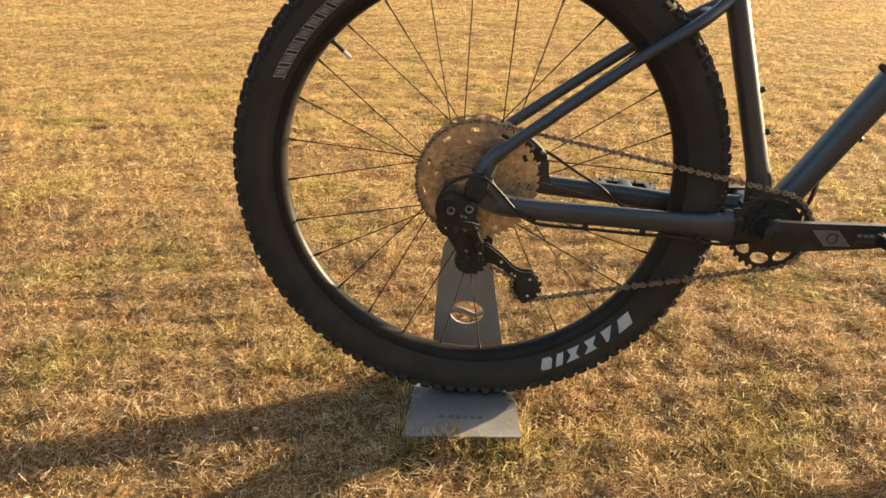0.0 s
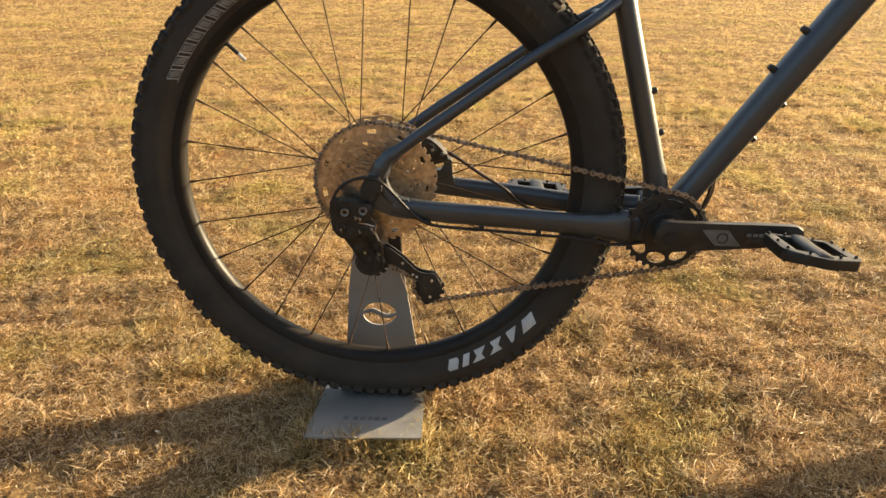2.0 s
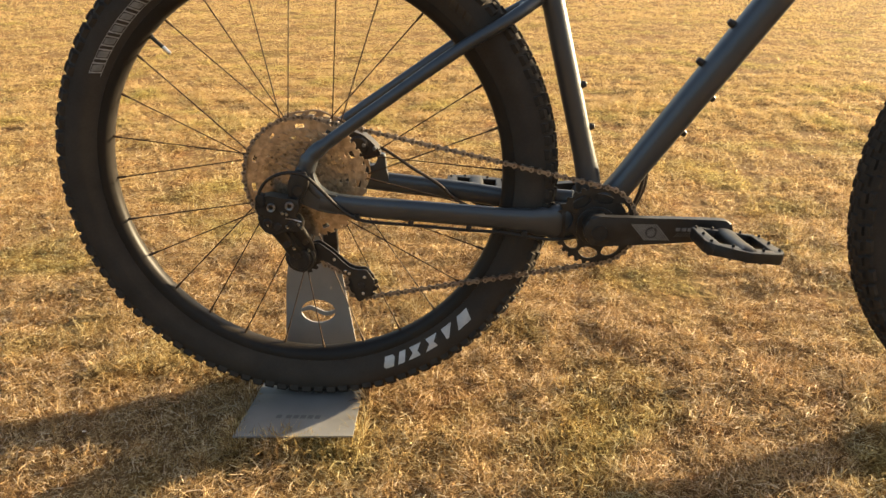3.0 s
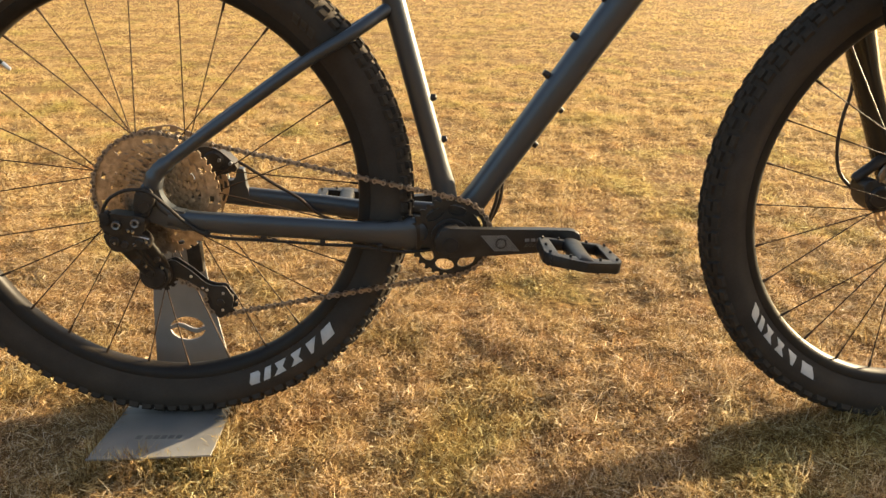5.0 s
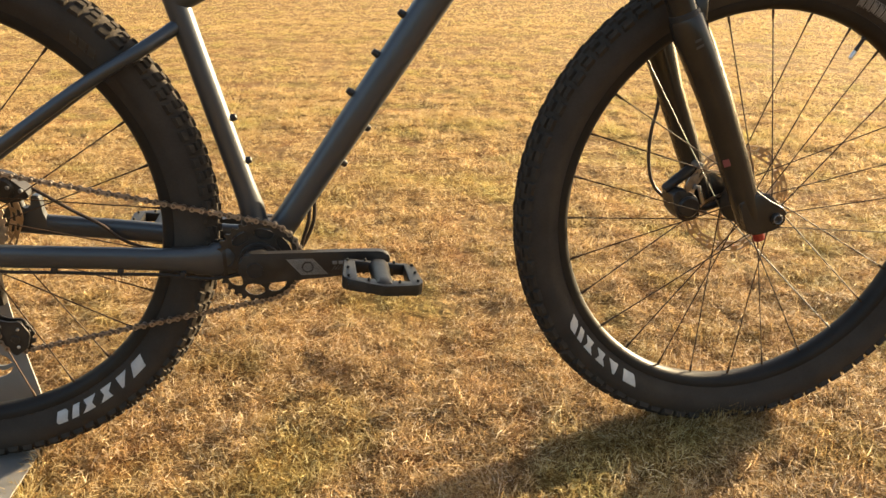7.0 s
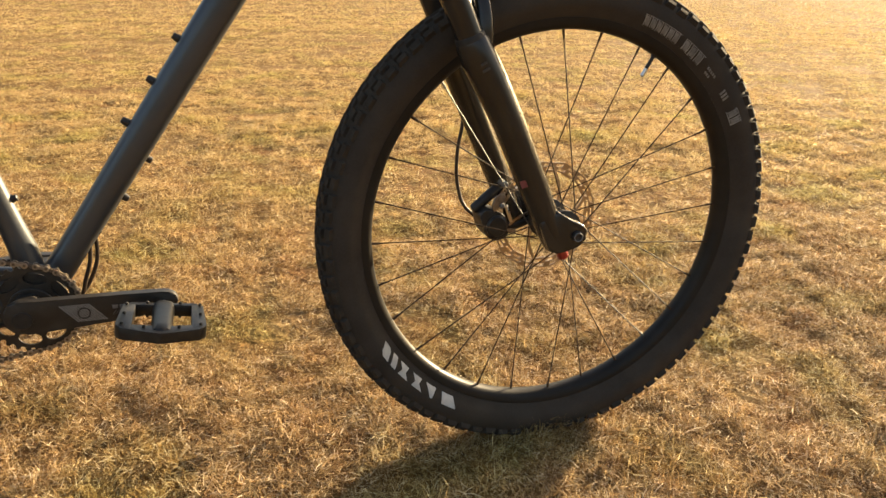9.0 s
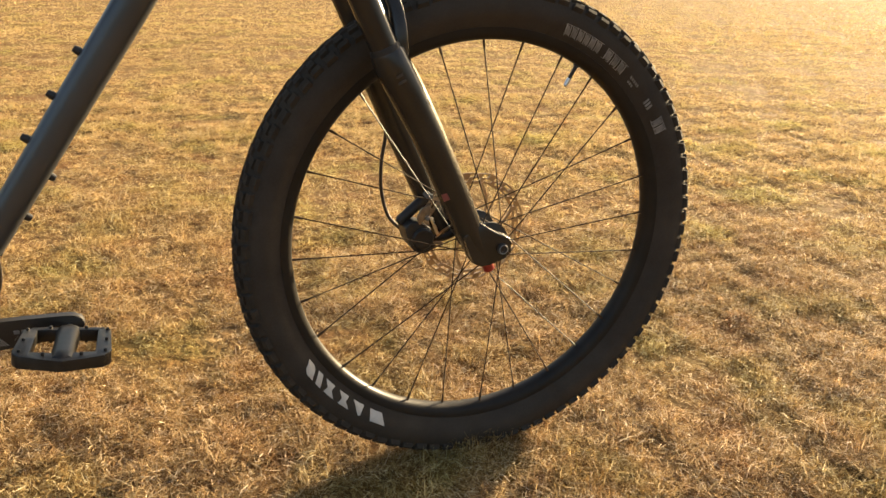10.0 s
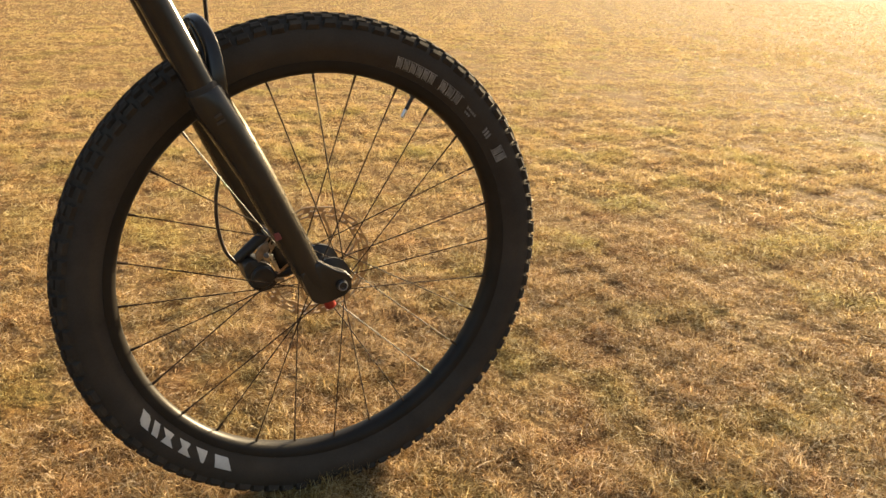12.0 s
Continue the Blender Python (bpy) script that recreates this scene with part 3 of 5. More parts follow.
slab(b, rounded([(0.052, 0.345), (0.118, 0.343), (0.1180, 0.3600), (0.1150, 0.3680), (0.1140, 0.3800), (0.1130, 0.3960), (0.1020, 0.3970), (0.0990, 0.3790), (0.0870, 0.3770), (0.0850, 0.3940), (0.0710, 0.3940), (0.0660, 0.3760), (0.0520, 0.3720)], 0.0030), 0.0565, 0.0705, 0.0018, 3)
part("brake_mount", b, M_PAINT, frame_part, smooth=40)
# seam where the near stay is sleeved to the yoke
b = bmesh.new()
tube(b, [(0.383, -0.0405, 0.3205), (0.388, -0.0395, 0.3205)], 0.0136, 20, SIDE, 2.12, 2.5)
part("stay_collar", b, M_BLACK, frame_part, smooth=50)


def bolt_on(place, axis, name="bottle_bolt"):
    """A black bolt with a washer, standing on the tube at place."""
    a = Vector(axis).normalized()
    p = Vector(place)
    bb = bmesh.new()
    tube(bb, [p - a * 0.004, p + a * 0.0010, p + a * 0.0066, p + a * 0.0072], [0.0056, 0.0054, 0.0044, 0.0036], 14)
    return part(name, bb, M_BLACK, frame_part, "black bottle cage bolt", smooth=40)


dt_up, st_front = Vector((-0.818, 0, 0.575)), Vector((0.966, 0, 0.257))
for x, z in ((0.5770, 0.5515), (0.6145, 0.6050), (0.6520, 0.6585)):
    bolt_on((x, 0, z), dt_up)
for x, z in ((0.5968, 0.5016), (0.5612, 0.4500)):
    bolt_on((x, 0, z), -dt_up)
for x, z in ((0.4085, 0.5180), (0.4245, 0.4560)):
    bolt_on((x, 0, z), st_front)

# rear axle end
b = bmesh.new()
slab(b, rounded([(-0.0125, 0.3620), (0.0050, 0.3625), (0.0180, 0.3880), (0.0130, 0.4080), (-0.0080, 0.4030), (-0.0140, 0.3810)], 0.005), -0.0850, -0.0755, 0.003)
disc(b, (0.001, REAR_Z), 0.0085, -0.0862, -0.0845, 24, 0.001)
bmesh.ops.recalc_face_normals(b, faces=b.faces[:])
part("rear_axle_end", b, M_BLACK, frame_part, "black through axle end", smooth=40)

# -- cassette: largest cog inboard --
b = bmesh.new()
disc(b, (0, 0), 0.0172, -0.0605, -0.0180, 28)
bmesh.ops.recalc_face_normals(b, faces=b.faces[:])
cassette = part("cassette", b, M_BLACK, bike, "steel sprocket cassette with pierced cogs", pose(0, 0, REAR_Z), smooth=40)
COGS = (46, 37, 32, 28, 24, 21, 19, 17, 15, 13, 11)
for i, teeth in enumerate(COGS):
    r = teeth * 0.0127 / (2 * math.pi)
    inner = 0.016 if i > 6 else r * 0.46
    wins = []
    if i == 0:
        wins = [(0.0770, 0.0835, 11, 0.27, 0.30), (0.0480, 0.0700, 10, 0.62, 0.5)]
    elif i < 8:
        wins = [(r * 0.56, r * 0.74, 8 + i % 3, 0.62, 0.13 * i), (r * 0.78, r * 0.88, 14 + i, 0.42, 0.37 * i)]
    part("cog", cog_mesh(teeth, inner, 0.0018, wins), M_COG if i < 2 else M_COG_SMALL, cassette, "", pose(0, -0.0195 - 0.0039 * i, 0, 0, 17.0 * i))
b = bmesh.new()
lathe(b, [(0.0110, -0.0625), (0.0150, -0.0625), (0.0165, -0.0600), (0.0165, -0.0585)], 28)
bmesh.ops.recalc_face_normals(b, faces=b.faces[:])
part("lock_ring", b, M_ALLOY, cassette, smooth=40)


def build_rotor(name, m, r):
    """A pierced brake disc on its spider, about local y."""
    b = bmesh.new()
    n = 144
    band = []
    for j in range(n):
        wave = 0.0012 * math.sin(2 * math.pi * j / n * 12)
        a = 2 * math.pi * j / n
        band.append([b.verts.new((rr * math.cos(a - skew), 0, rr * math.sin(a - skew))) for rr, skew in ((r - 0.0168 + wave, 0.0), (r - 0.0135, 0.01), (r - 0.0092, 0.04), (r - 0.0072, 0.05), (r - 0.0026 + wave, 0.08), (r + wave, 0.09))])
    for j in range(n):
        q, p = band[(j + 1) % n], band[j]
        for i in range(5):
            if (i == 1 and j % 6 < 4) or (i == 3 and (j + 3) % 6 < 3):
                continue
            b.faces.new((p[i], p[i + 1], q[i + 1], q[i]))
    bmesh.ops.recalc_face_normals(b, faces=b.faces[:])
    bmesh.ops.solidify(b, geom=b.faces[:], thickness=0.0018)
    rotor = part(name, b, M_ROTOR, bike, "pierced steel brake disc", m)
    # six swept arms
    for k in range(6):
        ab = bmesh.new()
        a0 = 2 * math.pi * k / 6
        prev = None
        for q in range(7):
            u = q / 6
            rr = 0.020 + (r - 0.0155 - 0.020) * u
            a = a0 + 0.75 * u
            w = (0.0075 - 0.0035 * math.sin(u * math.pi)) / rr
            cur = [ab.verts.new((rr * math.cos(a + e), 0.0002, rr * math.sin(a + e))) for e in (-w / 2, w / 2)]
            if prev:
                ab.faces.new((prev[0], prev[1], cur[1], cur[0]))
            prev = cur
        bmesh.ops.recalc_face_normals(ab, faces=ab.faces[:])
        bmesh.ops.solidify(ab, geom=ab.faces[:], thickness=0.0014)
        part("disc_arm", ab, M_ROTOR, rotor)
    hb = bmesh.new()
    lathe(hb, [(0.0165, -0.0008), (0.0240, -0.0008), (0.0240, 0.0008), (0.0165, 0.0008)], 36, closed=True)
    bmesh.ops.recalc_face_normals(hb, faces=hb.faces[:])
    part("disc_carrier", hb, M_BLACK, rotor)
    return rotor


build_rotor("rear_brake_disc", pose(0, 0.0435, REAR_Z, 0, 10), 0.0905)
build_rotor("front_brake_disc", FRONT @ pose(0, 0.0375, 0, 0, 23), 0.0905)

# -- cranks, chainring, pedals --
BB, RING = Vector((0.434, 0, 0.3235)), Vector((0.4365, 0, 0.3185))
b = bmesh.new()
arm = [(0.425, 0.3490), (0.455, 0.3480), (0.500, 0.3475), (0.560, 0.3468), (0.606, 0.3455), (0.6165, 0.3432), (0.6225, 0.3355), (0.6215, 0.3265), (0.613, 0.3190), (0.600, 0.3165), (0.560, 0.3115), (0.500, 0.3075), (0.455, 0.3045), (0.432, 0.3030),
       (0.416, 0.3110), (0.4105, 0.3235), (0.414, 0.3400)]
slab(b, rounded(arm, 0.006, 3), -0.0985, -0.0870, 0.0030)
slab(b, rounded([(0.422, 0.342), (0.446, 0.342), (0.453, 0.3235), (0.446, 0.306), (0.422, 0.306), (0.414, 0.3235)], 0.006, 3), -0.0885, -0.0500, 0.002)
crank = part("crank_arm", b, M_BLACK, bike, "black alloy crank arm with grey printed badge", smooth=40)
b = bmesh.new()
disc(b, (BB.x, BB.z), 0.0118, -0.1000, -0.0970, 28)
bmesh.ops.recalc_face_normals(b, faces=b.faces[:])
part("crank_bolt_cap", b, M_PLASTIC, crank, smooth=40)
# badge: slanted lozenge of fine stripes with a ring, and two rows of bars
for k in range(11):
    u = k / 11
    b = bmesh.new()
    x0, x1 = 0.4775 + u * 0.0375, 0.4775 + (u + 0.62 / 11) * 0.0375
    slab(b, [(x0, 0.3385), (x1, 0.3385), (x1 + 0.0200, 0.3145), (x0 + 0.0200, 0.3145)], -0.0990, -0.0984)
    part("badge_stripe", b, M_DECAL, crank)
b = bmesh.new()
lathe(b, [(0.0062, -0.0994), (0.0082, -0.0994), (0.0082, -0.0984), (0.0062, -0.0984)], 28, (0.5065, 0, 0.3262), closed=True)
bmesh.ops.recalc_face_normals(b, faces=b.faces[:])
part("badge_ring", b, M_BLACK, crank)
for k in range(5):
    b = bmesh.new()
    slab(b, [(0.541 + k * 0.0085, 0.3335), (0.5475 + k * 0.0085, 0.3335), (0.5475 + k * 0.0085, 0.3285), (0.541 + k * 0.0085, 0.3285)], -0.0990, -0.0984)
    part("badge_bar", b, M_MARK_DIM, crank)
for k in range(9):
    b = bmesh.new()
    x = 0.5395 + k * 0.0040
    slab(b, [(x + 0.0050, 0.3262), (x + 0.0066, 0.3262), (x + 0.0016, 0.3200), (x, 0.3200)], -0.0988, -0.0984)
    part("badge_line", b, M_FAINT, crank)
b = bmesh.new()
slab(b, rounded([(0.453, 0.343), (0.455, 0.304), (0.425, 0.300), (0.265, 0.303), (0.250, 0.309), (0.247, 0.319), (0.254, 0.329), (0.268, 0.332), (0.420, 0.345)], 0.006, 3), 0.083, 0.0975, 0.003)
slab(b, rounded([(0.416, 0.342), (0.452, 0.342), (0.452, 0.305), (0.416, 0.305)], 0.008, 3), 0.046, 0.084, 0.002)
part("far_crank_arm", b, M_BLACK, bike, "black alloy crank arm", smooth=40)



def chainring_mesh(teeth, bore, mid, half, count, centre, thick, tooth):
    """A chainring about the y axis with count lens-shaped windows round the radius mid."""
    r, n = teeth * 0.0127 / (2 * math.pi), teeth * 6
    root, tip = r - 0.0030, r - 0.0030 + tooth
    bm = bmesh.new()
    rows = [[], [], [], []]
    open_at = []
    for j in range(n):
        a = 2 * math.pi * j / n
        u = ((math.degrees(a) - centre) / (360 / count) + 0.5) % 1 * 2 - 1
        q = max(0.0, 1 - (abs(u) / 0.88) ** 2.2)
        open_at.append(abs(u) < 0.88)
        gap = 0.0006 + half * q ** 0.75
        for row, rr in zip(rows, (bore, mid - gap, mid + gap, root)):
            row.append(bm.verts.new((rr * math.cos(a), 0, rr * math.sin(a))))
    for j in range(n):
        k = (j + 1) % n
        for q in (0, 1, 2):
            if q != 1 or not (open_at[j] and open_at[k]):
                bm.faces.new((rows[q][j], rows[q][k], rows[q + 1][k], rows[q + 1][j]))
    for j in range(0, n, 6):
        t0, t1 = (bm.verts.new((tip * math.cos(2 * math.pi * (j + e) / n), 0, tip * math.sin(2 * math.pi * (j + e) / n))) for e in (1.4, 3.1))
        bm.faces.new((rows[3][j], rows[3][j + 1], rows[3][j + 2], rows[3][j + 3], rows[3][(j + 4) % n], t1, t0))
    bmesh.ops.recalc_face_normals(bm, faces=bm.faces[:])
    bmesh.ops.solidify(bm, geom=bm.faces[:], thickness=thick)
    bmesh.ops.recalc_face_normals(bm, faces=bm.faces[:])
    return bm


b = chainring_mesh(30, 0.0285, 0.0440, 0.0082, 8, -102.0, 0.0030, 0.0048)
for ob_v in b.verts:
    ob_v.co.y += 0.0015
part("chainring", b, M_BLACK, crank, "black narrow chainring with oval windows", pose(RING.x, -0.0500, RING.z))
b = bmesh.new()
disc(b, (0, 0), 0.030, -0.003, 0.003, 32)
bmesh.ops.recalc_face_normals(b, faces=b.faces[:])
part("chainring_hub", b, M_BLACK, crank, "", pose(RING.x, -0.0520, RING.z), smooth=40)


# dark sheet added for the shade seen through the chainring's upper windows
b = bmesh.new()
shade_arc = [(0.0485 * math.cos(radians(d)), 0.0485 * math.sin(radians(d))) for d in range(-8, 190, 9)]
slab(b, [(RING.x + x, RING.z + z) for x, z in shade_arc], -0.0475, -0.0455, 0.0005)
part("ring_shade", b, M_PLASTIC, frame_part, "added black sheet for the shade behind the chainring", smooth=40)


def build_pedal(name, m):
    """A flat platform pedal: cage bars, ribbed barrel over the spindle, steel pins. Local y is the spindle."""
    b = bmesh.new()
    # rear and front bars, near and far bars, with cut corners
    h = 0.0078
    for loop in ([(-0.053, -0.037), (-0.047, -0.048), (-0.034, -0.050), (-0.0340, 0.044), (-0.050, 0.038)], [(0.034, -0.050), (0.046, -0.048), (0.052, -0.037), (0.049, 0.037), (0.034, 0.044)],
                 [(-0.046, -0.049), (-0.022, -0.0565), (0.000, -0.0640), (0.022, -0.0565), (0.046, -0.049), (0.041, -0.035), (0.000, -0.039), (-0.041, -0.035)], [(-0.041, 0.035), (0.041, 0.035), (0.042, 0.045), (-0.042, 0.045)]):
        b2 = bmesh.new()
        slab(b2, rounded(loop, 0.003, 2), -h, h, 0.0018)
        for v in b2.verts:
            v.co = Vector((v.co.x, v.co.z, v.co.y * (0.85 if abs(v.co.x) < 0.03 else 1.0)))
        bmesh.ops.recalc_face_normals(b2, faces=b2.faces[:])
        merge(b, b2)
    body = part(name, b, M_PEDAL, bike, "black flat pedal with steel pins", m, smooth=40)
    b = bmesh.new()
    tube(b, [(0, 0.052, 0), (0, 0.047, 0), (0, 0.040, 0), (0, 0.0, 0), (0, -0.035, 0), (0, -0.052, 0), (0, -0.057, 0)], [0.0090, 0.0130, 0.0142, 0.0128, 0.0132, 0.0125, 0.007], 20, (1, 0, 0), 0.78, 2.6)
    part("pedal_barrel", b, M_PEDAL, body, smooth=40)
    b = bmesh.new()
    tube(b, [(0, 0.045, 0), (0, 0.068, 0)], 0.0068, 14)
    part("spindle", b, M_ALLOY, body, "steel pedal spindle", smooth=40)
    pin = None
    for x, y in ((-0.0455, -0.036), (-0.0450, 0.000), (-0.0445, 0.034), (0.0450, -0.036), (0.0450, 0.000), (0.0445, 0.034), (-0.020, -0.0465), (0.020, -0.0465), (-0.020, 0.0400), (0.020, 0.0400)):
        for s in (-1, 1):
            if pin is None:
                b = bmesh.new()
                tube(b, [(0, 0, -0.001), (0, 0, 0.0038), (0, 0, 0.0044)], [0.0022, 0.0019, 0.0011], 8)
                pin = part("pin", b, M_BLACK, body, "", pose(x, y, s * 0.0066, 0 if s > 0 else 180))
            else:
                shared("pin", pin.data, body, pose(x, y, s * 0.0066, 0 if s > 0 else 180))
    return body


build_pedal("pedal", pose(0.6050, -0.1575, 0.3320, 0, 8.0, 0) @ pose(0, 0, 0, -5.0))
build_pedal("pedal", pose(0.2615, 0.158, 0.3105, 0, -4.0, 180))

# -- rear derailleur: it slants inwards from its upper knuckle to the cage --
b = bmesh.new()
slab(b, rounded([(-0.018, 0.3690), (0.003, 0.3670), (0.003, 0.3470), (-0.007, 0.3400), (-0.052, 0.3400), (-0.0605, 0.3480), (-0.0590, 0.3670), (-0.042, 0.3730)], 0.006), -0.0950, -0.0720, 0.004)
derailleur = part("rear_derailleur", b, M_BLACK, bike, "black rear derailleur with long cage", smooth=40)
b = bmesh.new()
slab(b, rounded([(-0.0595, 0.3450), (-0.008, 0.3450), (0.007, 0.3330), (0.004, 0.3170), (-0.018, 0.3190), (-0.038, 0.3110), (-0.0550, 0.3200)], 0.006), -0.0920, -0.0740, 0.004)
part("upper_knuckle", b, M_BLACK, derailleur, smooth=40)
b = bmesh.new()
tube(b, smooth_path([(-0.043, -0.0840, 0.3340), (-0.033, -0.0740, 0.3110), (-0.022, -0.0610, 0.2860), (-0.0140, -0.0490, 0.2620)], 3), [0.0050] + [0.0058] * 8 + [0.0045], 20, (0, 1, 0), 1.85, 3.2)
part("outer_link", b, M_BLACK, derailleur, smooth=45)
b = bmesh.new()
tube(b, smooth_path([(-0.012, -0.0760, 0.3320), (-0.004, -0.0640, 0.3080), (0.003, -0.0500, 0.2820), (0.0030, -0.0400, 0.2640)], 3), [0.0045] + [0.0050] * 8 + [0.0040], 20, (0, 1, 0), 1.75, 3.2)
part("inner_link", b, M_PLASTIC, derailleur, smooth=45)
b = bmesh.new()
tube(b, smooth_path([(-0.028, -0.0700, 0.3260), (-0.018, -0.0600, 0.3000), (-0.008, -0.0480, 0.2760)], 3), [0.0080] * 7, 14, (0, 1, 0), 1.2, 2.4)
part("link_spring", b, M_PLASTIC, derailleur, smooth=45)
for x, z, r, y in ((-0.044, 0.3300, 0.0072, -0.0945), (-0.030, 0.3250, 0.0060, -0.0940), (-0.010, 0.3280, 0.0062, -0.0940), (-0.0240, 0.2900, 0.0060, -0.0720), (-0.0130, 0.2660, 0.0062, -0.0590), (0.0010, 0.2900, 0.0052, -0.0625)):
    b = bmesh.new()
    disc(b, (x, z), r, y, y + 0.020, 16, 0.0012)
    bmesh.ops.recalc_face_normals(b, faces=b.faces[:])
    part("link_boss", b, M_BLACK, derailleur, smooth=40)
b = bmesh.new()
disc(b, (-0.0095, 0.2590), 0.0232, -0.0520, -0.0300, 36, 0.003)
disc(b, (-0.0095, 0.2590), 0.0170, -0.0560, -0.0510, 32, 0.002)
bmesh.ops.recalc_face_normals(b, faces=b.faces[:])
part("spring_housing", b, M_PLASTIC, derailleur, smooth=40)
for (x, z), y in (((-0.0100, 0.3585), -0.0940), ((-0.0365, 0.3560), -0.0940)):
    b = bmesh.new()
    lathe(b, [(0.0034, y - 0.0050), (0.0055, y - 0.0058), (0.0062, y - 0.0050), (0.0062, y + 0.004), (0.0034, y + 0.004)], 24, (x, 0, z), closed=True)
    bmesh.ops.recalc_face_normals(b, faces=b.faces[:])
    bolt = part("bolt", b, M_DULL, derailleur, "dull metal ringed bolt head", smooth=40)
    b = bmesh.new()
    disc(b, (x, z), 0.0034, y - 0.002, y + 0.003, 6, 0.0003)
    bmesh.ops.recalc_face_normals(b, faces=b.faces[:])
    part("socket", b, M_BLACK, bolt, "dark hexagon socket")
b = bmesh.new()
slab(b, rounded([(-0.058, 0.374), (-0.046, 0.376), (-0.044, 0.358), (-0.057, 0.354)], 0.004), -0.0990, -0.0850, 0.003)
part("cable_stop", b, M_PLASTIC, derailleur, smooth=40)
b = bmesh.new()
tube(b, [(-0.018, -0.0925, 0.3385), (-0.006, -0.0935, 0.3370), (0.005, -0.0915, 0.3330)], 0.0009, 6)
part("inner_wire", b, M_ALLOY, derailleur, "bare steel gear wire")
# bright studs added to give the black body its small glints
for x, y, z in ((-0.001, -0.0905, 0.3300), (0.003, -0.0905, 0.3250), (-0.023, -0.0935, 0.3480), (-0.017, -0.0935, 0.3465), (-0.046, -0.0905, 0.3290), (-0.0180, -0.0905, 0.3260), (-0.0160, -0.0660, 0.2830), (0.004, -0.0550, 0.2760)):
    b = bmesh.new()
    tube(b, [(x, y, z), (x + 0.003, y - 0.0045, z - 0.001)], 0.0019, 10)
    part("glint_stud", b, M_ALLOY, derailleur, smooth=40)
# flat bright studs, likewise added as glints along the cage
for x, z in ((0.0400, 0.2520), (0.0560, 0.2330), (0.0620, 0.2290), (0.0860, 0.2230), (0.0830, 0.1950)):
    b = bmesh.new()
    disc(b, (x, z), 0.0023, -0.0375, -0.0340, 10, 0.0006)
    bmesh.ops.recalc_face_normals(b, faces=b.faces[:])
    part("cage_glint_stud", b, M_ALLOY, derailleur, smooth=40)
UP_J, LO_J = (-0.0060, 0.2520), (0.0805, 0.2075)
for y, name in ((-0.0345, "outer_cage"), (-0.0215, "inner_cage")):
    b = bmesh.new()
    cage = [(-0.020, 0.262), (-0.004, 0.272), (0.0166, 0.2800), (0.0392, 0.2625), (0.0620, 0.2395), (0.0740, 0.2350), (0.0900, 0.2350), (0.1020, 0.2150), (0.0952, 0.1925), (0.0775, 0.1800), (0.0715, 0.1850), (0.0655, 0.2180), (0.0455, 0.2375), (0.0225, 0.2510), (-0.012, 0.240), (-0.024, 0.250)]
    slab(b, rounded(cage, 0.006), y - 0.0012, y + 0.0012, 0.0004)
    part(name, b, M_BLACK, derailleur, smooth=40)
for (x, z), teeth in ((UP_J, 12), (LO_J, 12)):
    b = cog_mesh(teeth, 0.0045, 0.0030, (), 0.0045)
    part("jockey_wheel", b, M_PLASTIC, derailleur, "black toothed jockey wheel", pose(x, -0.0268, z))
    b = bmesh.new()
    disc(b, (x, z), 0.0062, -0.0375, -0.0190, 16)
    bmesh.ops.recalc_face_normals(b, faces=b.faces[:])
    part("jockey_bolt", b, M_BLACK, derailleur, smooth=40)

# -- chain: outer and inner links in turn along the whole loop --
CASS, RING_R, CASS_R, J_R = (0.0, REAR_Z), 30 * 0.0127 / (2 * math.pi), 46 * 0.0127 / (2 * math.pi), 12 * 0.0127 / (2 * math.pi)


def arc_points(c, r, a0, a1, y, n=24):
    return [Vector((c[0] + r * math.cos(radians(a0 + (a1 - a0) * i / n)), y, c[1] + r * math.sin(radians(a0 + (a1 - a0) * i / n)))) for i in range(n + 1)]


def tangent_angle(c1, r1, c2, r2, upper):
    """Angle of the common outer tangent's touching points on two circles, degrees."""
    dx, dz = c2[0] - c1[0], c2[1] - c1[1]
    base, off = math.degrees(math.atan2(dz, dx)), math.degrees(math.acos((r1 - r2) / math.hypot(dx, dz)))
    return base + off if upper else base - off


up = tangent_angle(CASS, CASS_R, (RING.x, RING.z), RING_R, True)
low = tangent_angle(LO_J, J_R, (RING.x, RING.z), RING_R, False)
loop = arc_points((RING.x, RING.z), RING_R, up, low, -0.0500, 40)
loop += arc_points(LO_J, J_R, low, -215, -0.0268, 16)
loop += arc_points(UP_J, J_R, -20, 150, -0.0262, 16)
loop += arc_points(CASS, CASS_R, -100 + 0, up - 360, -0.0204, 48)
total = [0.0]
closed = loop + [loop[0]]
for p, q in zip(closed, closed[1:]):
    total.append(total[-1] + (q - p).length)
count = int(round(total[-1] / 0.0127 / 2)) * 2
pitch = total[-1] / count


def along(s):
    s %= total[-1]
    for i in range(len(total) - 1):
        if total[i + 1] >= s:
            u = (s - total[i]) / max(1e-9, total[i + 1] - total[i])
            return closed[i].lerp(closed[i + 1], u)
    return closed[-1]


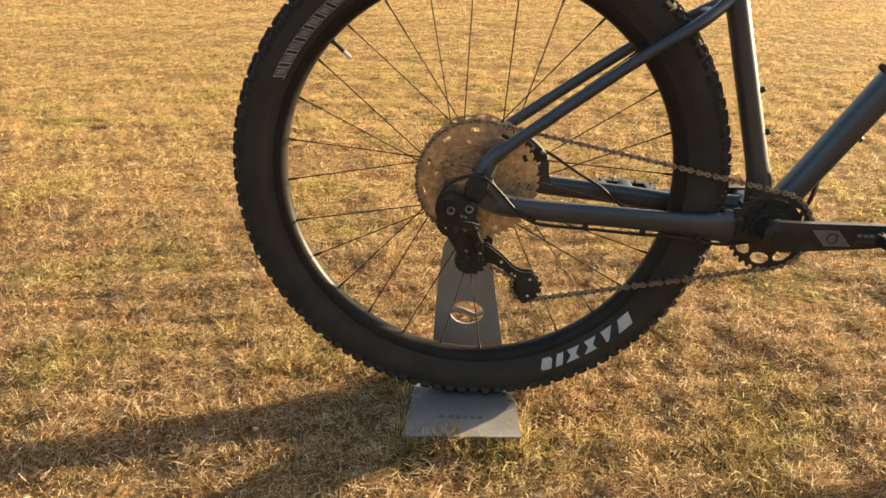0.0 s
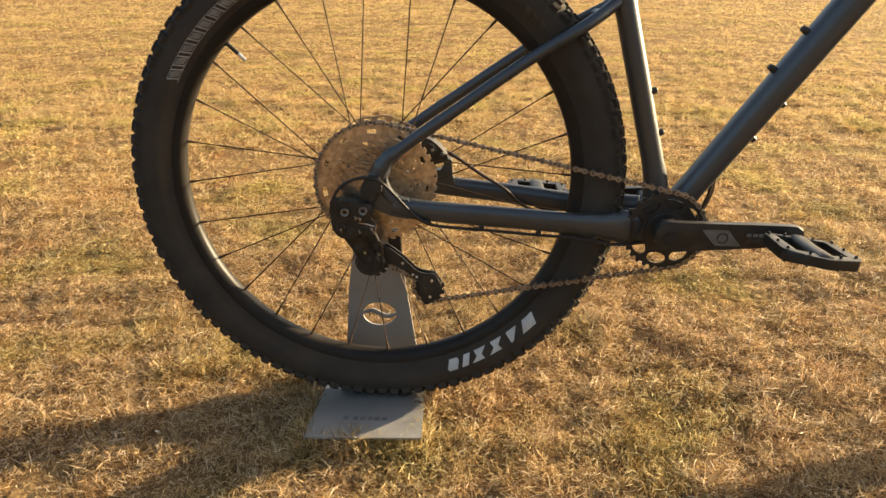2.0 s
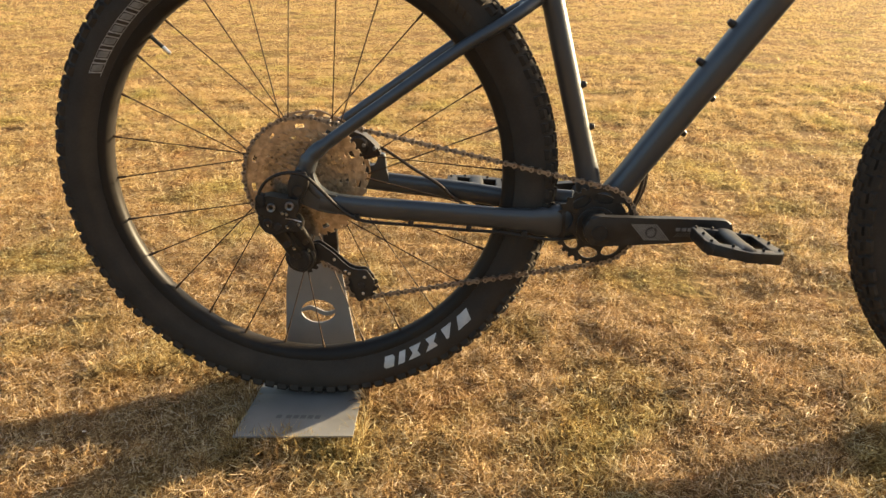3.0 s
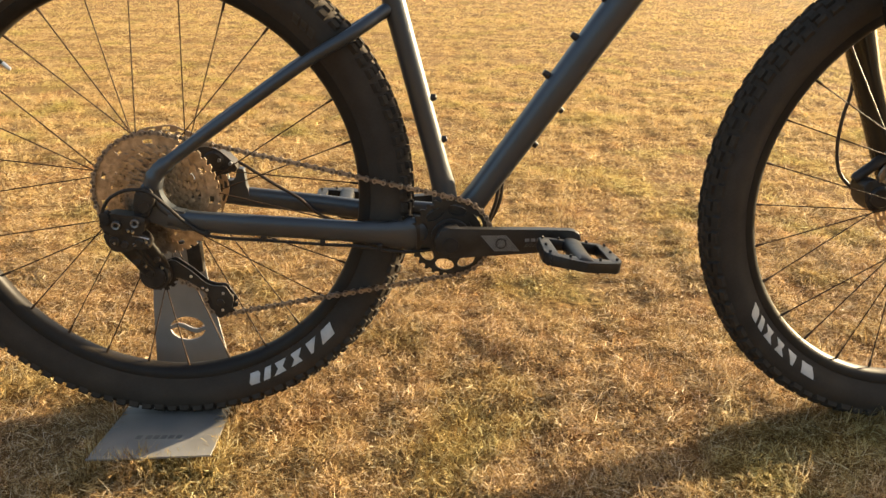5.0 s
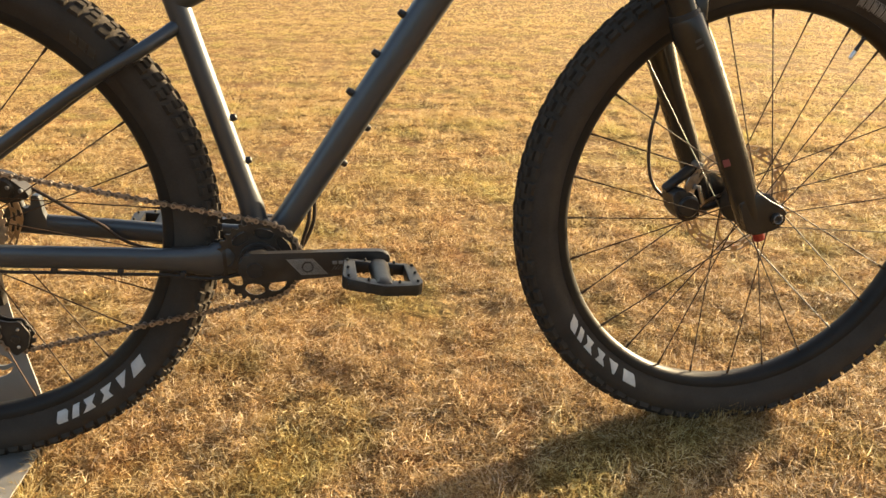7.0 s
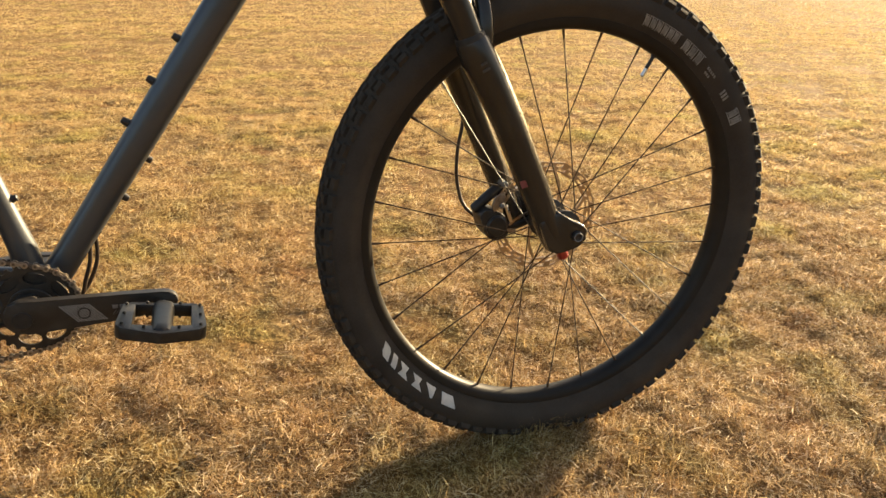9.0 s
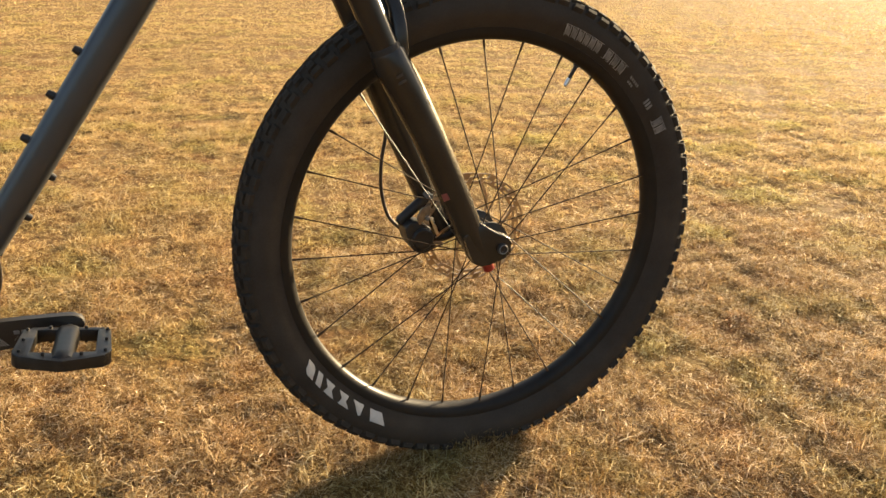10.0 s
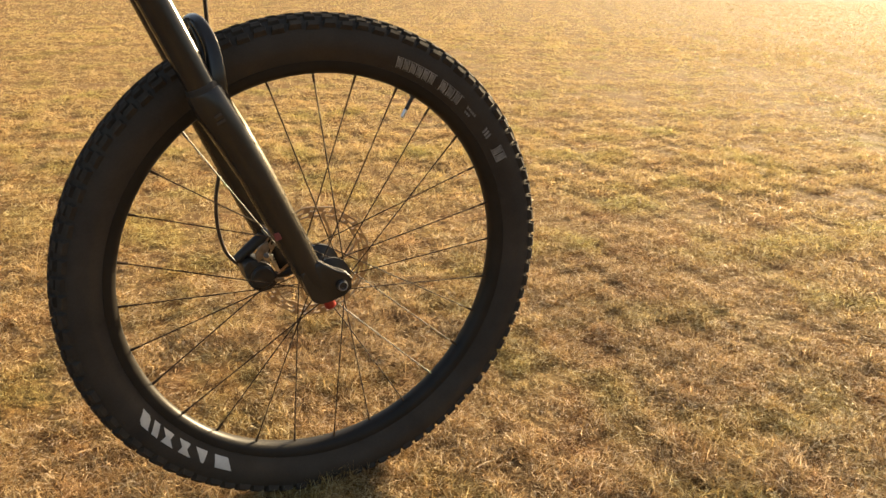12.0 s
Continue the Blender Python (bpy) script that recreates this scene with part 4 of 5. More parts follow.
def link_mesh(gap, r):
    b = bmesh.new()
    h = 0.0127 / 2
    pts = []
    for cx, a0 in ((h, -152), (-h, 28)):
        for i in range(8):
            a = radians(a0 + 304 * i / 7)
            pts.append((cx + r * math.cos(a), r * math.sin(a)))
    for s in (-1, 1):
        slab(b, pts, s * gap - 0.0005, s * gap + 0.0005)
    for cx in (-h, h):
        faces = len(b.faces)
        disc(b, (cx, 0), 0.0026 if gap < 0.0028 else 0.0020, -gap - 0.0008, gap + 0.0008, 8, 0.0002)
        b.faces.ensure_lookup_table()
        for f in b.faces[faces:]:
            f.material_index = 1
    bmesh.ops.recalc_face_normals(b, faces=b.faces[:])
    return b


chain = None
links = {}
for k in range(count):
    p, q = along(k * pitch), along((k + 1) * pitch)
    d = (q - p).normalized()
    yv = (Vector((0, 1, 0)) - d * d.y).normalized()
    rot = Matrix((d, yv, d.cross(yv))).transposed().to_4x4()
    m = Matrix.Translation((p + q) / 2) @ rot
    kind = k % 2
    if chain is None:
        chain = part("chain", link_mesh(0.0033, 0.0042), M_CHAIN, bike, "silver roller chain, dulled and dusty", m)
        links[0] = chain.data
        chain.data.materials.append(M_CHAIN_IN)
        inv = m.inverted()
    elif kind not in links:
        ob_l = part("chain_link", link_mesh(0.0021, 0.0038), M_CHAIN_IN, chain, "", inv @ m)
        links[kind] = ob_l.data
        ob_l.data.materials.append(M_CHAIN_IN)
    else:
        shared("chain_link", links[kind], chain, inv @ m)

# -- rear brake --
b = bmesh.new()
slab(b, rounded([(0.049, 0.4365), (0.066, 0.4380), (0.082, 0.4335), (0.094, 0.4230), (0.106, 0.4100), (0.1100, 0.4010), (0.094, 0.3950), (0.074, 0.3930), (0.056, 0.4035), (0.0465, 0.4240)], 0.005), 0.0320, 0.0600, 0.002)
disc(b, (0.0740, 0.4150), 0.0165, 0.0285, 0.0640, 24, 0.003)
bmesh.ops.recalc_face_normals(b, faces=b.faces[:])
tube(b, [(0.0540, 0.0480, 0.4330), (0.0380, 0.0500, 0.4345), (0.0330, 0.0500, 0.4330), (0.0315, 0.0500, 0.4320)], [0.0070, 0.0078, 0.0070, 0.0045], 14)
caliper_rear = part("rear_brake_caliper", b, M_BLACK, bike, "black hydraulic brake caliper", smooth=40)
for x, z, r in ((0.0835, 0.4175, 0.0030), (0.1000, 0.4120, 0.0030), (0.0560, 0.4095, 0.0030)):
    b = bmesh.new()
    disc(b, (x, z), r, 0.0260, 0.0360, 12, 0.0008)
    bmesh.ops.recalc_face_normals(b, faces=b.faces[:])
    part("caliper_bolt", b, M_PRINT, caliper_rear, "dull metal bolt head", smooth=40)
b = bmesh.new()
tube(b, smooth_path([(0.104, 0.056, 0.409), (0.1232, 0.049, 0.3999), (0.1612, 0.046, 0.3747), (0.1998, 0.044, 0.3511), (0.2232, 0.044, 0.3291), (0.258, 0.046, 0.312), (0.34, 0.046, 0.300)], 6), 0.0026, 10)
part("rear_brake_hose", b, M_HOSE, bike, smooth=60)

# -- derailleur cable: under the near stay, then looping over the axle --
b = bmesh.new()
tube(b, smooth_path([(0.412, -0.040, 0.296), (0.366, -0.0560, 0.2975), (0.300, -0.0600, 0.3085), (0.240, -0.0640, 0.3140), (0.162, -0.0680, 0.3220), (0.105, -0.0740, 0.3280), (0.078, -0.0800, 0.3370), (0.056, -0.0850, 0.3560),
                    (0.036, -0.0890, 0.3800), (0.014, -0.0950, 0.4030), (-0.012, -0.0980, 0.4080), (-0.038, -0.0980, 0.3970), (-0.052, -0.0960, 0.3780), (-0.054, -0.0940, 0.3640)], 6), 0.0024, 10)
part("gear_cable", b, M_PLASTIC, bike, "black cable housing looping over the axle", smooth=60)
for x, y, z in ((0.084, -0.076, 0.3345), (0.162, -0.0675, 0.3235), (0.247, -0.0630, 0.3145), (0.330, -0.0580, 0.3045)):
    b = bmesh.new()
    box(b, pose(x, y, z + 0.002, 0, 8, 0), (0.008, 0.009, 0.010), 0.002)
    part("cable_clip", b, M_PLASTIC, frame_part, smooth=40)
for k in (-1, 1):
    b = bmesh.new()
    o = 0.005 * k
    tube(b, smooth_path([(0.511, o, 0.404), (0.5140 + 0.0030 * k, o * 1.2, 0.391), (0.5115 + 0.0040 * k, o * 1.3, 0.362), (0.502 + 0.0035 * k, o * 1.3, 0.335), (0.490, o * 1.2, 0.312), (0.468, o, 0.300), (0.440, o, 0.2965)], 6), 0.0029, 10)
    part("frame_cable", b, M_HOSE, bike, smooth=60)
b = bmesh.new()
slab(b, rounded([(0.4975, 0.3935), (0.5235, 0.4115), (0.5290, 0.4040), (0.5040, 0.3860)], 0.003), -0.011, 0.011, 0.0015)
part("cable_port", b, M_PLASTIC, frame_part, smooth=40)

# -- fork, turned with the front wheel --
def leg_at(w, v):
    return Vector((-0.0415 - 0.447 * w + (0.003 + 0.012 * w if v > 0.03 else 0.0), v, w))


b = bmesh.new()
tube(b, [leg_at(w, 0) + Vector((-0.006, 0, 0)) for w in (0.520, 0.535, 0.575, 0.585)], [0.016, 0.022, 0.022, 0.018], 18, (0, 1, 0), 0.9)
tube(b, [leg_at(0.548, -0.080), leg_at(0.552, -0.074), leg_at(0.556, -0.030), leg_at(0.556, 0.030), leg_at(0.552, 0.074), leg_at(0.548, 0.080)], [0.018, 0.024, 0.021, 0.021, 0.024, 0.018], 18)
tube(b, [leg_at(0.57, 0), leg_at(0.70, 0)], 0.0145, 18)
fork = part("suspension_fork", b, M_FORK, bike, "black suspension fork with polished stanchions", FRONT, smooth=45)
for s in (-1, 1):
    b = bmesh.new()
    tube(b, [leg_at(0.272, s * 0.063), leg_at(0.545, s * 0.063)], 0.0193, 28)
    part("stanchion", b, M_STANCHION, fork, "polished black stanchion tube", smooth=50)
    b = bmesh.new()
    heights = (-0.012, -0.002, 0.03, 0.08, 0.18, 0.24, 0.270, 0.288, 0.291)
    set_off = [(0.0087 if s < 0 else -0.0070) * q for q in (1, 1, 1, 1, 1, 0.5, 0.1, 0, 0)]
    deep = (1.0, 1.0, 1.0, 0.99, 1.0, 1.05, 1.08, 1.05, 1.02) if s < 0 else (0.90, 0.90, 0.88, 0.87, 0.88, 1.0, 1.10, 1.05, 1.05)
    tube(b, smooth_path([leg_at(w, s * 0.063) + Vector((q, 0, 0)) for w, q in zip(heights, set_off)], 1), [0.0165, 0.0190, 0.0205, 0.0222, 0.0230, 0.0238, 0.0234, 0.0224, 0.0212], 28, (0, 1, 0), deep)
    # foot reaching forward to the axle
    foot = rounded([(-0.064, 0.030), (-0.040, 0.046), (-0.014, 0.0285), (0.0085, 0.0180), (0.0155, 0.007), (0.0110, -0.0075), (0.000, -0.0125), (-0.020, -0.0185), (-0.042, -0.0205), (-0.051, -0.004)], 0.008)
    slab(b, foot, s * 0.0540, s * 0.0820, 0.005)
    leg = part("fork_leg", b, M_FORK, fork, smooth=50)
    b = bmesh.new()
    tube(b, [leg_at(0.286, s * 0.063), leg_at(0.289, s * 0.063), leg_at(0.296, s * 0.063), leg_at(0.298, s * 0.063)], [0.0211, 0.0214, 0.0208, 0.0197], 28)
    part("wiper_seal", b, M_PLASTIC, fork, smooth=45)
b = bmesh.new()
half = [(-0.159, -0.062, 0.246), (-0.1535, -0.066, 0.285), (-0.1530, -0.064, 0.318), (-0.1560, -0.053, 0.347), (-0.1625, -0.030, 0.3685)]
arch = smooth_path(half + [(-0.1665, 0.0, 0.3740)] + [(x, -y, z) for x, y, z in reversed(half)], 5)
na = len(arch)
tube(b, arch, [0.0085 + 0.0032 * abs(2 * i / (na - 1) - 1) for i in range(na)], 16, (1, 0, 0.4), 0.62, 2.8)
part("fork_arch", b, M_FORK, fork, smooth=50)
b = bmesh.new()
tube(b, smooth_path([(-0.166, -0.050, 0.310), (-0.165, -0.045, 0.340), (-0.170, -0.018, 0.3665), (-0.173, 0.0, 0.371), (-0.170, 0.018, 0.3665), (-0.165, 0.045, 0.340), (-0.166, 0.050, 0.310)], 5), 0.0036, 12)
part("arch_rib", b, M_FORK, fork, smooth=50)
b = bmesh.new()
lathe(b, [(0.0035, -0.0840), (0.0035, -0.0868), (0.0068, -0.0878), (0.0082, -0.0868), (0.0085, -0.082)], 24, (-0.0020, 0, 0.0050))
disc(b, (-0.0020, 0.0050), 0.0040, -0.0860, -0.0800, 6, 0.0004)
bmesh.ops.recalc_face_normals(b, faces=b.faces[:])
part("axle_end", b, M_BLACK, fork, "black axle end with a socket", smooth=40)
b = bmesh.new()
lathe(b, [(0.0056, -0.0876), (0.0066, -0.0884), (0.0074, -0.0876), (0.0066, -0.0868)], 28, (-0.0020, 0, 0.0050), closed=True)
bmesh.ops.recalc_face_normals(b, faces=b.faces[:])
part("axle_ring", b, M_PRINT, fork, "thin bare metal ring", smooth=60)
b = bmesh.new()
k0 = Vector((-0.0205, -0.066, -0.0160))
kd = Vector((0.40, 0, -1)).normalized()
tube(b, [k0, k0 + kd * 0.004, k0 + kd * 0.005, k0 + kd * 0.017, k0 + kd * 0.019], [0.0078, 0.0078, 0.0090, 0.0086, 0.0065], 18)
part("rebound_knob", b, M_RED, fork, "red rebound knob", smooth=40)
b = bmesh.new()
c0 = leg_at(0.091, -0.063) + Vector((0.0087 - 0.0171, -0.0168, 0))
box(b, pose(*(c0 + Vector((-0.0012, 0.0008, 0))), 0, -25, -46), (0.0095, 0.0016, 0.0105), 0.0004)
part("red_decal", b, M_RED_PRINT, fork, "small red printed patch")
for w, ww, h in ((0.262, 0.010, 0.0035), (0.254, 0.012, 0.0035)):
    b = bmesh.new()
    c0 = leg_at(w, -0.063) + Vector((-0.002, -0.0238, 0))
    box(b, pose(*c0, 0, -25, 8), (ww, 0.0010, h), 0.0003)
    part("leg_decal_bar", b, M_GHOST, fork)
for k in range(9):
    b = bmesh.new()
    turn = radians(-22)
    c0 = leg_at(0.215 - 0.0165 * k, -0.063) + Vector((0.0087 + 0.0226 * math.cos(turn), 0.0226 * math.sin(turn), 0))
    box(b, pose(*c0, 0, -24, -22), (0.0012, 0.0090 - 0.0012 * (k % 3), 0.0075), 0.0003)
    part("leg_decal_bar", b, M_GHOST, fork)

for v in (-0.079, -0.068):
    b = bmesh.new()
    tube(b, smooth_path([(-0.046, v + 0.006, 0.0500), (-0.030, v + 0.002, 0.0390), (-0.012, v, 0.0275), (0.005, v, 0.0195), (0.0138, v, 0.0100)], 4), [0.0016] * 2 + [0.0034] * 13 + [0.0030] * 2, 10)
    part("foot_ridge", b, M_FORK, fork, smooth=50)

# front brake: caliper behind the far leg
b = bmesh.new()
slab(b, rounded([(-0.119, 0.017), (-0.103, 0.026), (-0.077, 0.014), (-0.067, -0.010), (-0.071, -0.025), (-0.097, -0.029), (-0.111, -0.014)], 0.007), 0.0200, 0.0600, 0.004)
disc(b, (-0.0900, -0.0040), 0.0180, 0.0150, 0.0640, 24, 0.003)
bmesh.ops.recalc_face_normals(b, faces=b.faces[:])
tube(b, [(-0.1225, 0.045, 0.0185), (-0.1190, 0.045, 0.0210), (-0.0890, 0.046, 0.0450), (-0.0700, 0.052, 0.0560)], [0.0060, 0.0085, 0.0088, 0.0075], 14)
tube(b, [(-0.075, 0.040, -0.012), (-0.045, 0.044, -0.014), (-0.020, 0.048, -0.008)], 0.0060, 12)
box(b, pose(-0.0560, 0.0560, 0.0300, 0, -25, 0), (0.030, 0.016, 0.050), 0.005)
caliper = part("front_brake_caliper", b, M_BLACK, bike, "black hydraulic brake caliper on the fork leg", FRONT, smooth=40)
for x, y, z, r in ((-0.0765, 0.0260, 0.0620, 0.0050), (-0.0830, 0.0200, 0.0300, 0.0042)):
    b = bmesh.new()
    disc(b, (x, z), r, y - 0.004, y + 0.020, 14, 0.001)
    bmesh.ops.recalc_face_normals(b, faces=b.faces[:])
    part("caliper_bolt", b, M_PRINT, caliper, "dull metal bolt head", smooth=40)
for name, words, mat, shape in (("brake_pad", "bare metal backing plate", M_CHAIN, [(-0.0991, 0.0300), (-0.0928, 0.0440), (-0.0790, 0.0515), (-0.0778, 0.0373), (-0.0950, 0.0190)]),
                                ("pad_spring", "thin bright spring plate", M_ALLOY, [(-0.0779, 0.0281), (-0.0733, 0.0306), (-0.0628, 0.0014), (-0.0674, 0.0004)]),
                                ("pad_pin", "bright retaining pin", M_CHAIN, [(-0.0728, -0.0092), (-0.0557, -0.0130), (-0.0573, -0.0165), (-0.0713, -0.0150)])):
    part(name, slab(bmesh.new(), rounded(shape, 0.0015), 0.0190, 0.0230, 0.0006), mat, caliper, words, smooth=40)
b = bmesh.new()
tube(b, smooth_path([(-0.094, 0.056, -0.006), (-0.112, 0.066, 0.002), (-0.130, 0.074, 0.024), (-0.1385, 0.078, 0.065), (-0.1370, 0.080, 0.110), (-0.1290, 0.083, 0.150), (-0.1290, 0.088, 0.200), (-0.1320, 0.093, 0.260), (-0.1280, 0.090, 0.330), (-0.1300, 0.080, 0.400), (-0.1370, 0.060, 0.520), (-0.165, 0.03, 0.66)], 6), 0.0029, 10)
part("front_brake_hose", b, M_HOSE, bike, "black brake hose", FRONT, smooth=60)


# ---- the stand that holds the rear wheel ----
stand = tagged(new("bicycle_stand"), "grey steel display stand with tapered back plate and flat foot", "bicycle stand")


def plate_z(y):
    """The foot lies tipped a little, its front edge higher."""
    return -0.0020 - 0.120 * (y + 0.02) if y < -0.02 else -0.0020


b = bmesh.new()
TOP = 0.0028
quads = [((-0.1050, -0.1680), (0.0760, -0.1590), (0.0715, -0.0200), (-0.1040, -0.0200)), ((-0.1040, -0.0200), (0.0700, -0.0200), (0.0660, 0.1000), (-0.1000, 0.1000))]
for q in quads:
    lo = [b.verts.new((x, y, plate_z(y) - TOP)) for x, y in q]
    hi = [b.verts.new((x, y, plate_z(y))) for x, y in q]
    b.faces.new(hi)
    b.faces.new(list(reversed(lo)))
    for i in range(4):
        b.faces.new((lo[i], lo[(i + 1) % 4], hi[(i + 1) % 4], hi[i]))
part("foot_plate", b, M_STAND, stand, "flat grey steel foot plate")
# back plate with an oval opening and a wavy band across it
b = bmesh.new()
left, right = [(-0.0790, -0.008), (-0.0763, 0.040), (-0.0679, 0.158), (-0.0603, 0.2067), (-0.053, 0.258)], [(0.0235, 0.262), (0.0268, 0.2135), (0.0321, 0.160), (0.0495, 0.0429), (0.0550, -0.008)]
border = rounded(list(reversed(left)) + list(reversed(right)), 0.004, 2)
HOLE = (-0.0152, 0.1015, 0.0300, 0.0225)
n_h = 40


def panel_face(bm, y, flip):
    """The plate's face round its oval opening."""
    edge = []
    for i in range(n_h):
        a = 2 * math.pi * i / n_h
        d = Vector((math.cos(a), math.sin(a)))
        far = None
        for p, q in zip(border, border[1:] + border[:1]):
            u, v = Vector(p) - Vector(HOLE[:2]), Vector(q) - Vector(p)
            den = d.x * v.y - d.y * v.x
            if abs(den) < 1e-12:
                continue
            t, s = (u.x * v.y - u.y * v.x) / den, (u.x * d.y - u.y * d.x) / den
            if t > 0 and -1e-6 <= s <= 1 + 1e-6:
                far = t if far is None else max(far, t)
        edge.append((HOLE[0] + d.x * far, HOLE[1] + d.y * far))
    ov = [bm.verts.new((HOLE[0] + HOLE[2] * math.cos(2 * math.pi * i / n_h), y, HOLE[1] + HOLE[3] * math.sin(2 * math.pi * i / n_h))) for i in range(n_h)]
    ev = [bm.verts.new((x, y, z)) for x, z in edge]
    for i in range(n_h):
        j = (i + 1) % n_h
        bm.faces.new((ov[i], ov[j], ev[j], ev[i]) if flip else (ov[i], ev[i], ev[j], ov[j]))
    return ov, ev


o1, e1 = panel_face(b, 0.0885, False)
o2, e2 = panel_face(b, 0.0920, True)
for i in range(n_h):
    j = (i + 1) % n_h
    b.faces.new((e1[i], e2[i], e2[j], e1[j]))
    b.faces.new((o1[i], o1[j], o2[j], o2[i]))
bmesh.ops.recalc_face_normals(b, faces=b.faces[:])
part("back_plate", b, M_STAND, stand, "tapered grey steel plate with oval cut-out")
b = bmesh.new()
wave_u, wave_l = [], []
for i in range(25):
    x = -0.0300 + 0.060 * i / 24
    z = 0.0055 * math.sin(2 * math.pi * (i / 24)) + 0.0005
    half = 0.0030 + 0.0012 * math.sin(math.pi * i / 24)
    wave_u.append((HOLE[0] + x, HOLE[1] + z + half))
    wave_l.append((HOLE[0] + x, HOLE[1] + z - half))
slab(b, wave_u + list(reversed(wave_l)), 0.0887, 0.0918)
part("cut_out_band", b, M_STAND, stand, "wavy steel band across the opening")
b = bmesh.new()
box(b, pose(0.0155, 0.0800, 0.2400, 0, -2, 0), (0.0240, 0.0180, 0.0520), 0.003)
box(b, pose(-0.020, 0.0850, 0.2600, 0, 0, 0), (0.060, 0.010, 0.012), 0.003)
tube(b, [(0.006, 0.0850, 0.255), (0.004, 0.0850, 0.33), (0.0, 0.0850, 0.372)], 0.006, 12)
part("rubber_hook", b, M_PLASTIC, stand, "black rubber-covered hook", smooth=40)
# plain bars in place of the printed name
for k in range(6):
    b = bmesh.new()
    x = -0.0500 + k * 0.0115 + (0.0 if k else -0.004)
    y0, y1 = -0.1060, -0.0955
    pts = [(x, y0), (x + 0.0085, y0), (x + 0.0095, y1), (x + 0.0010, y1)]
    v0 = [b.verts.new((px, py, plate_z(py) + 0.0004)) for px, py in pts]
    v1 = [b.verts.new((px, py, plate_z(py) - 0.0004)) for px, py in pts]
    b.faces.new(v0)
    for i in range(4):
        b.faces.new((v1[i], v1[(i + 1) % 4], v0[(i + 1) % 4], v0[i]))
    part("printed_bar", b, M_PRINT, stand)


# ---- a scrap on the lawn ----
def build_leaf(place, turn):
    """A small curled scrap of dry leaf, folded along its rib."""
    b = bmesh.new()
    rows = []
    for i in range(7):
        u = i / 6
        wide = 0.0024 * math.sin(math.pi * (0.08 + 0.90 * u)) ** 0.7
        lift = 0.005 * u * u
        rows.append([b.verts.new((0.013 * (u - 0.5), e * wide, 0.0015 * abs(e) + lift)) for e in (-1, 0, 1)])
    for p, q in zip(rows, rows[1:]):
        for e in (0, 1):
            b.faces.new((p[e], p[e + 1], q[e + 1], q[e]))
    bmesh.ops.recalc_face_normals(b, faces=b.faces[:])
    bmesh.ops.solidify(b, geom=b.faces[:], thickness=0.0003)
    leaf = part("dry_leaf", b, M_LEAF, None, m=pose(*place, 0, 0, turn), smooth=50)
    return tagged(leaf, "small pale curled dry leaf lying on grass", "leaf")


build_leaf((-0.335, -0.158, 0.010), -38)


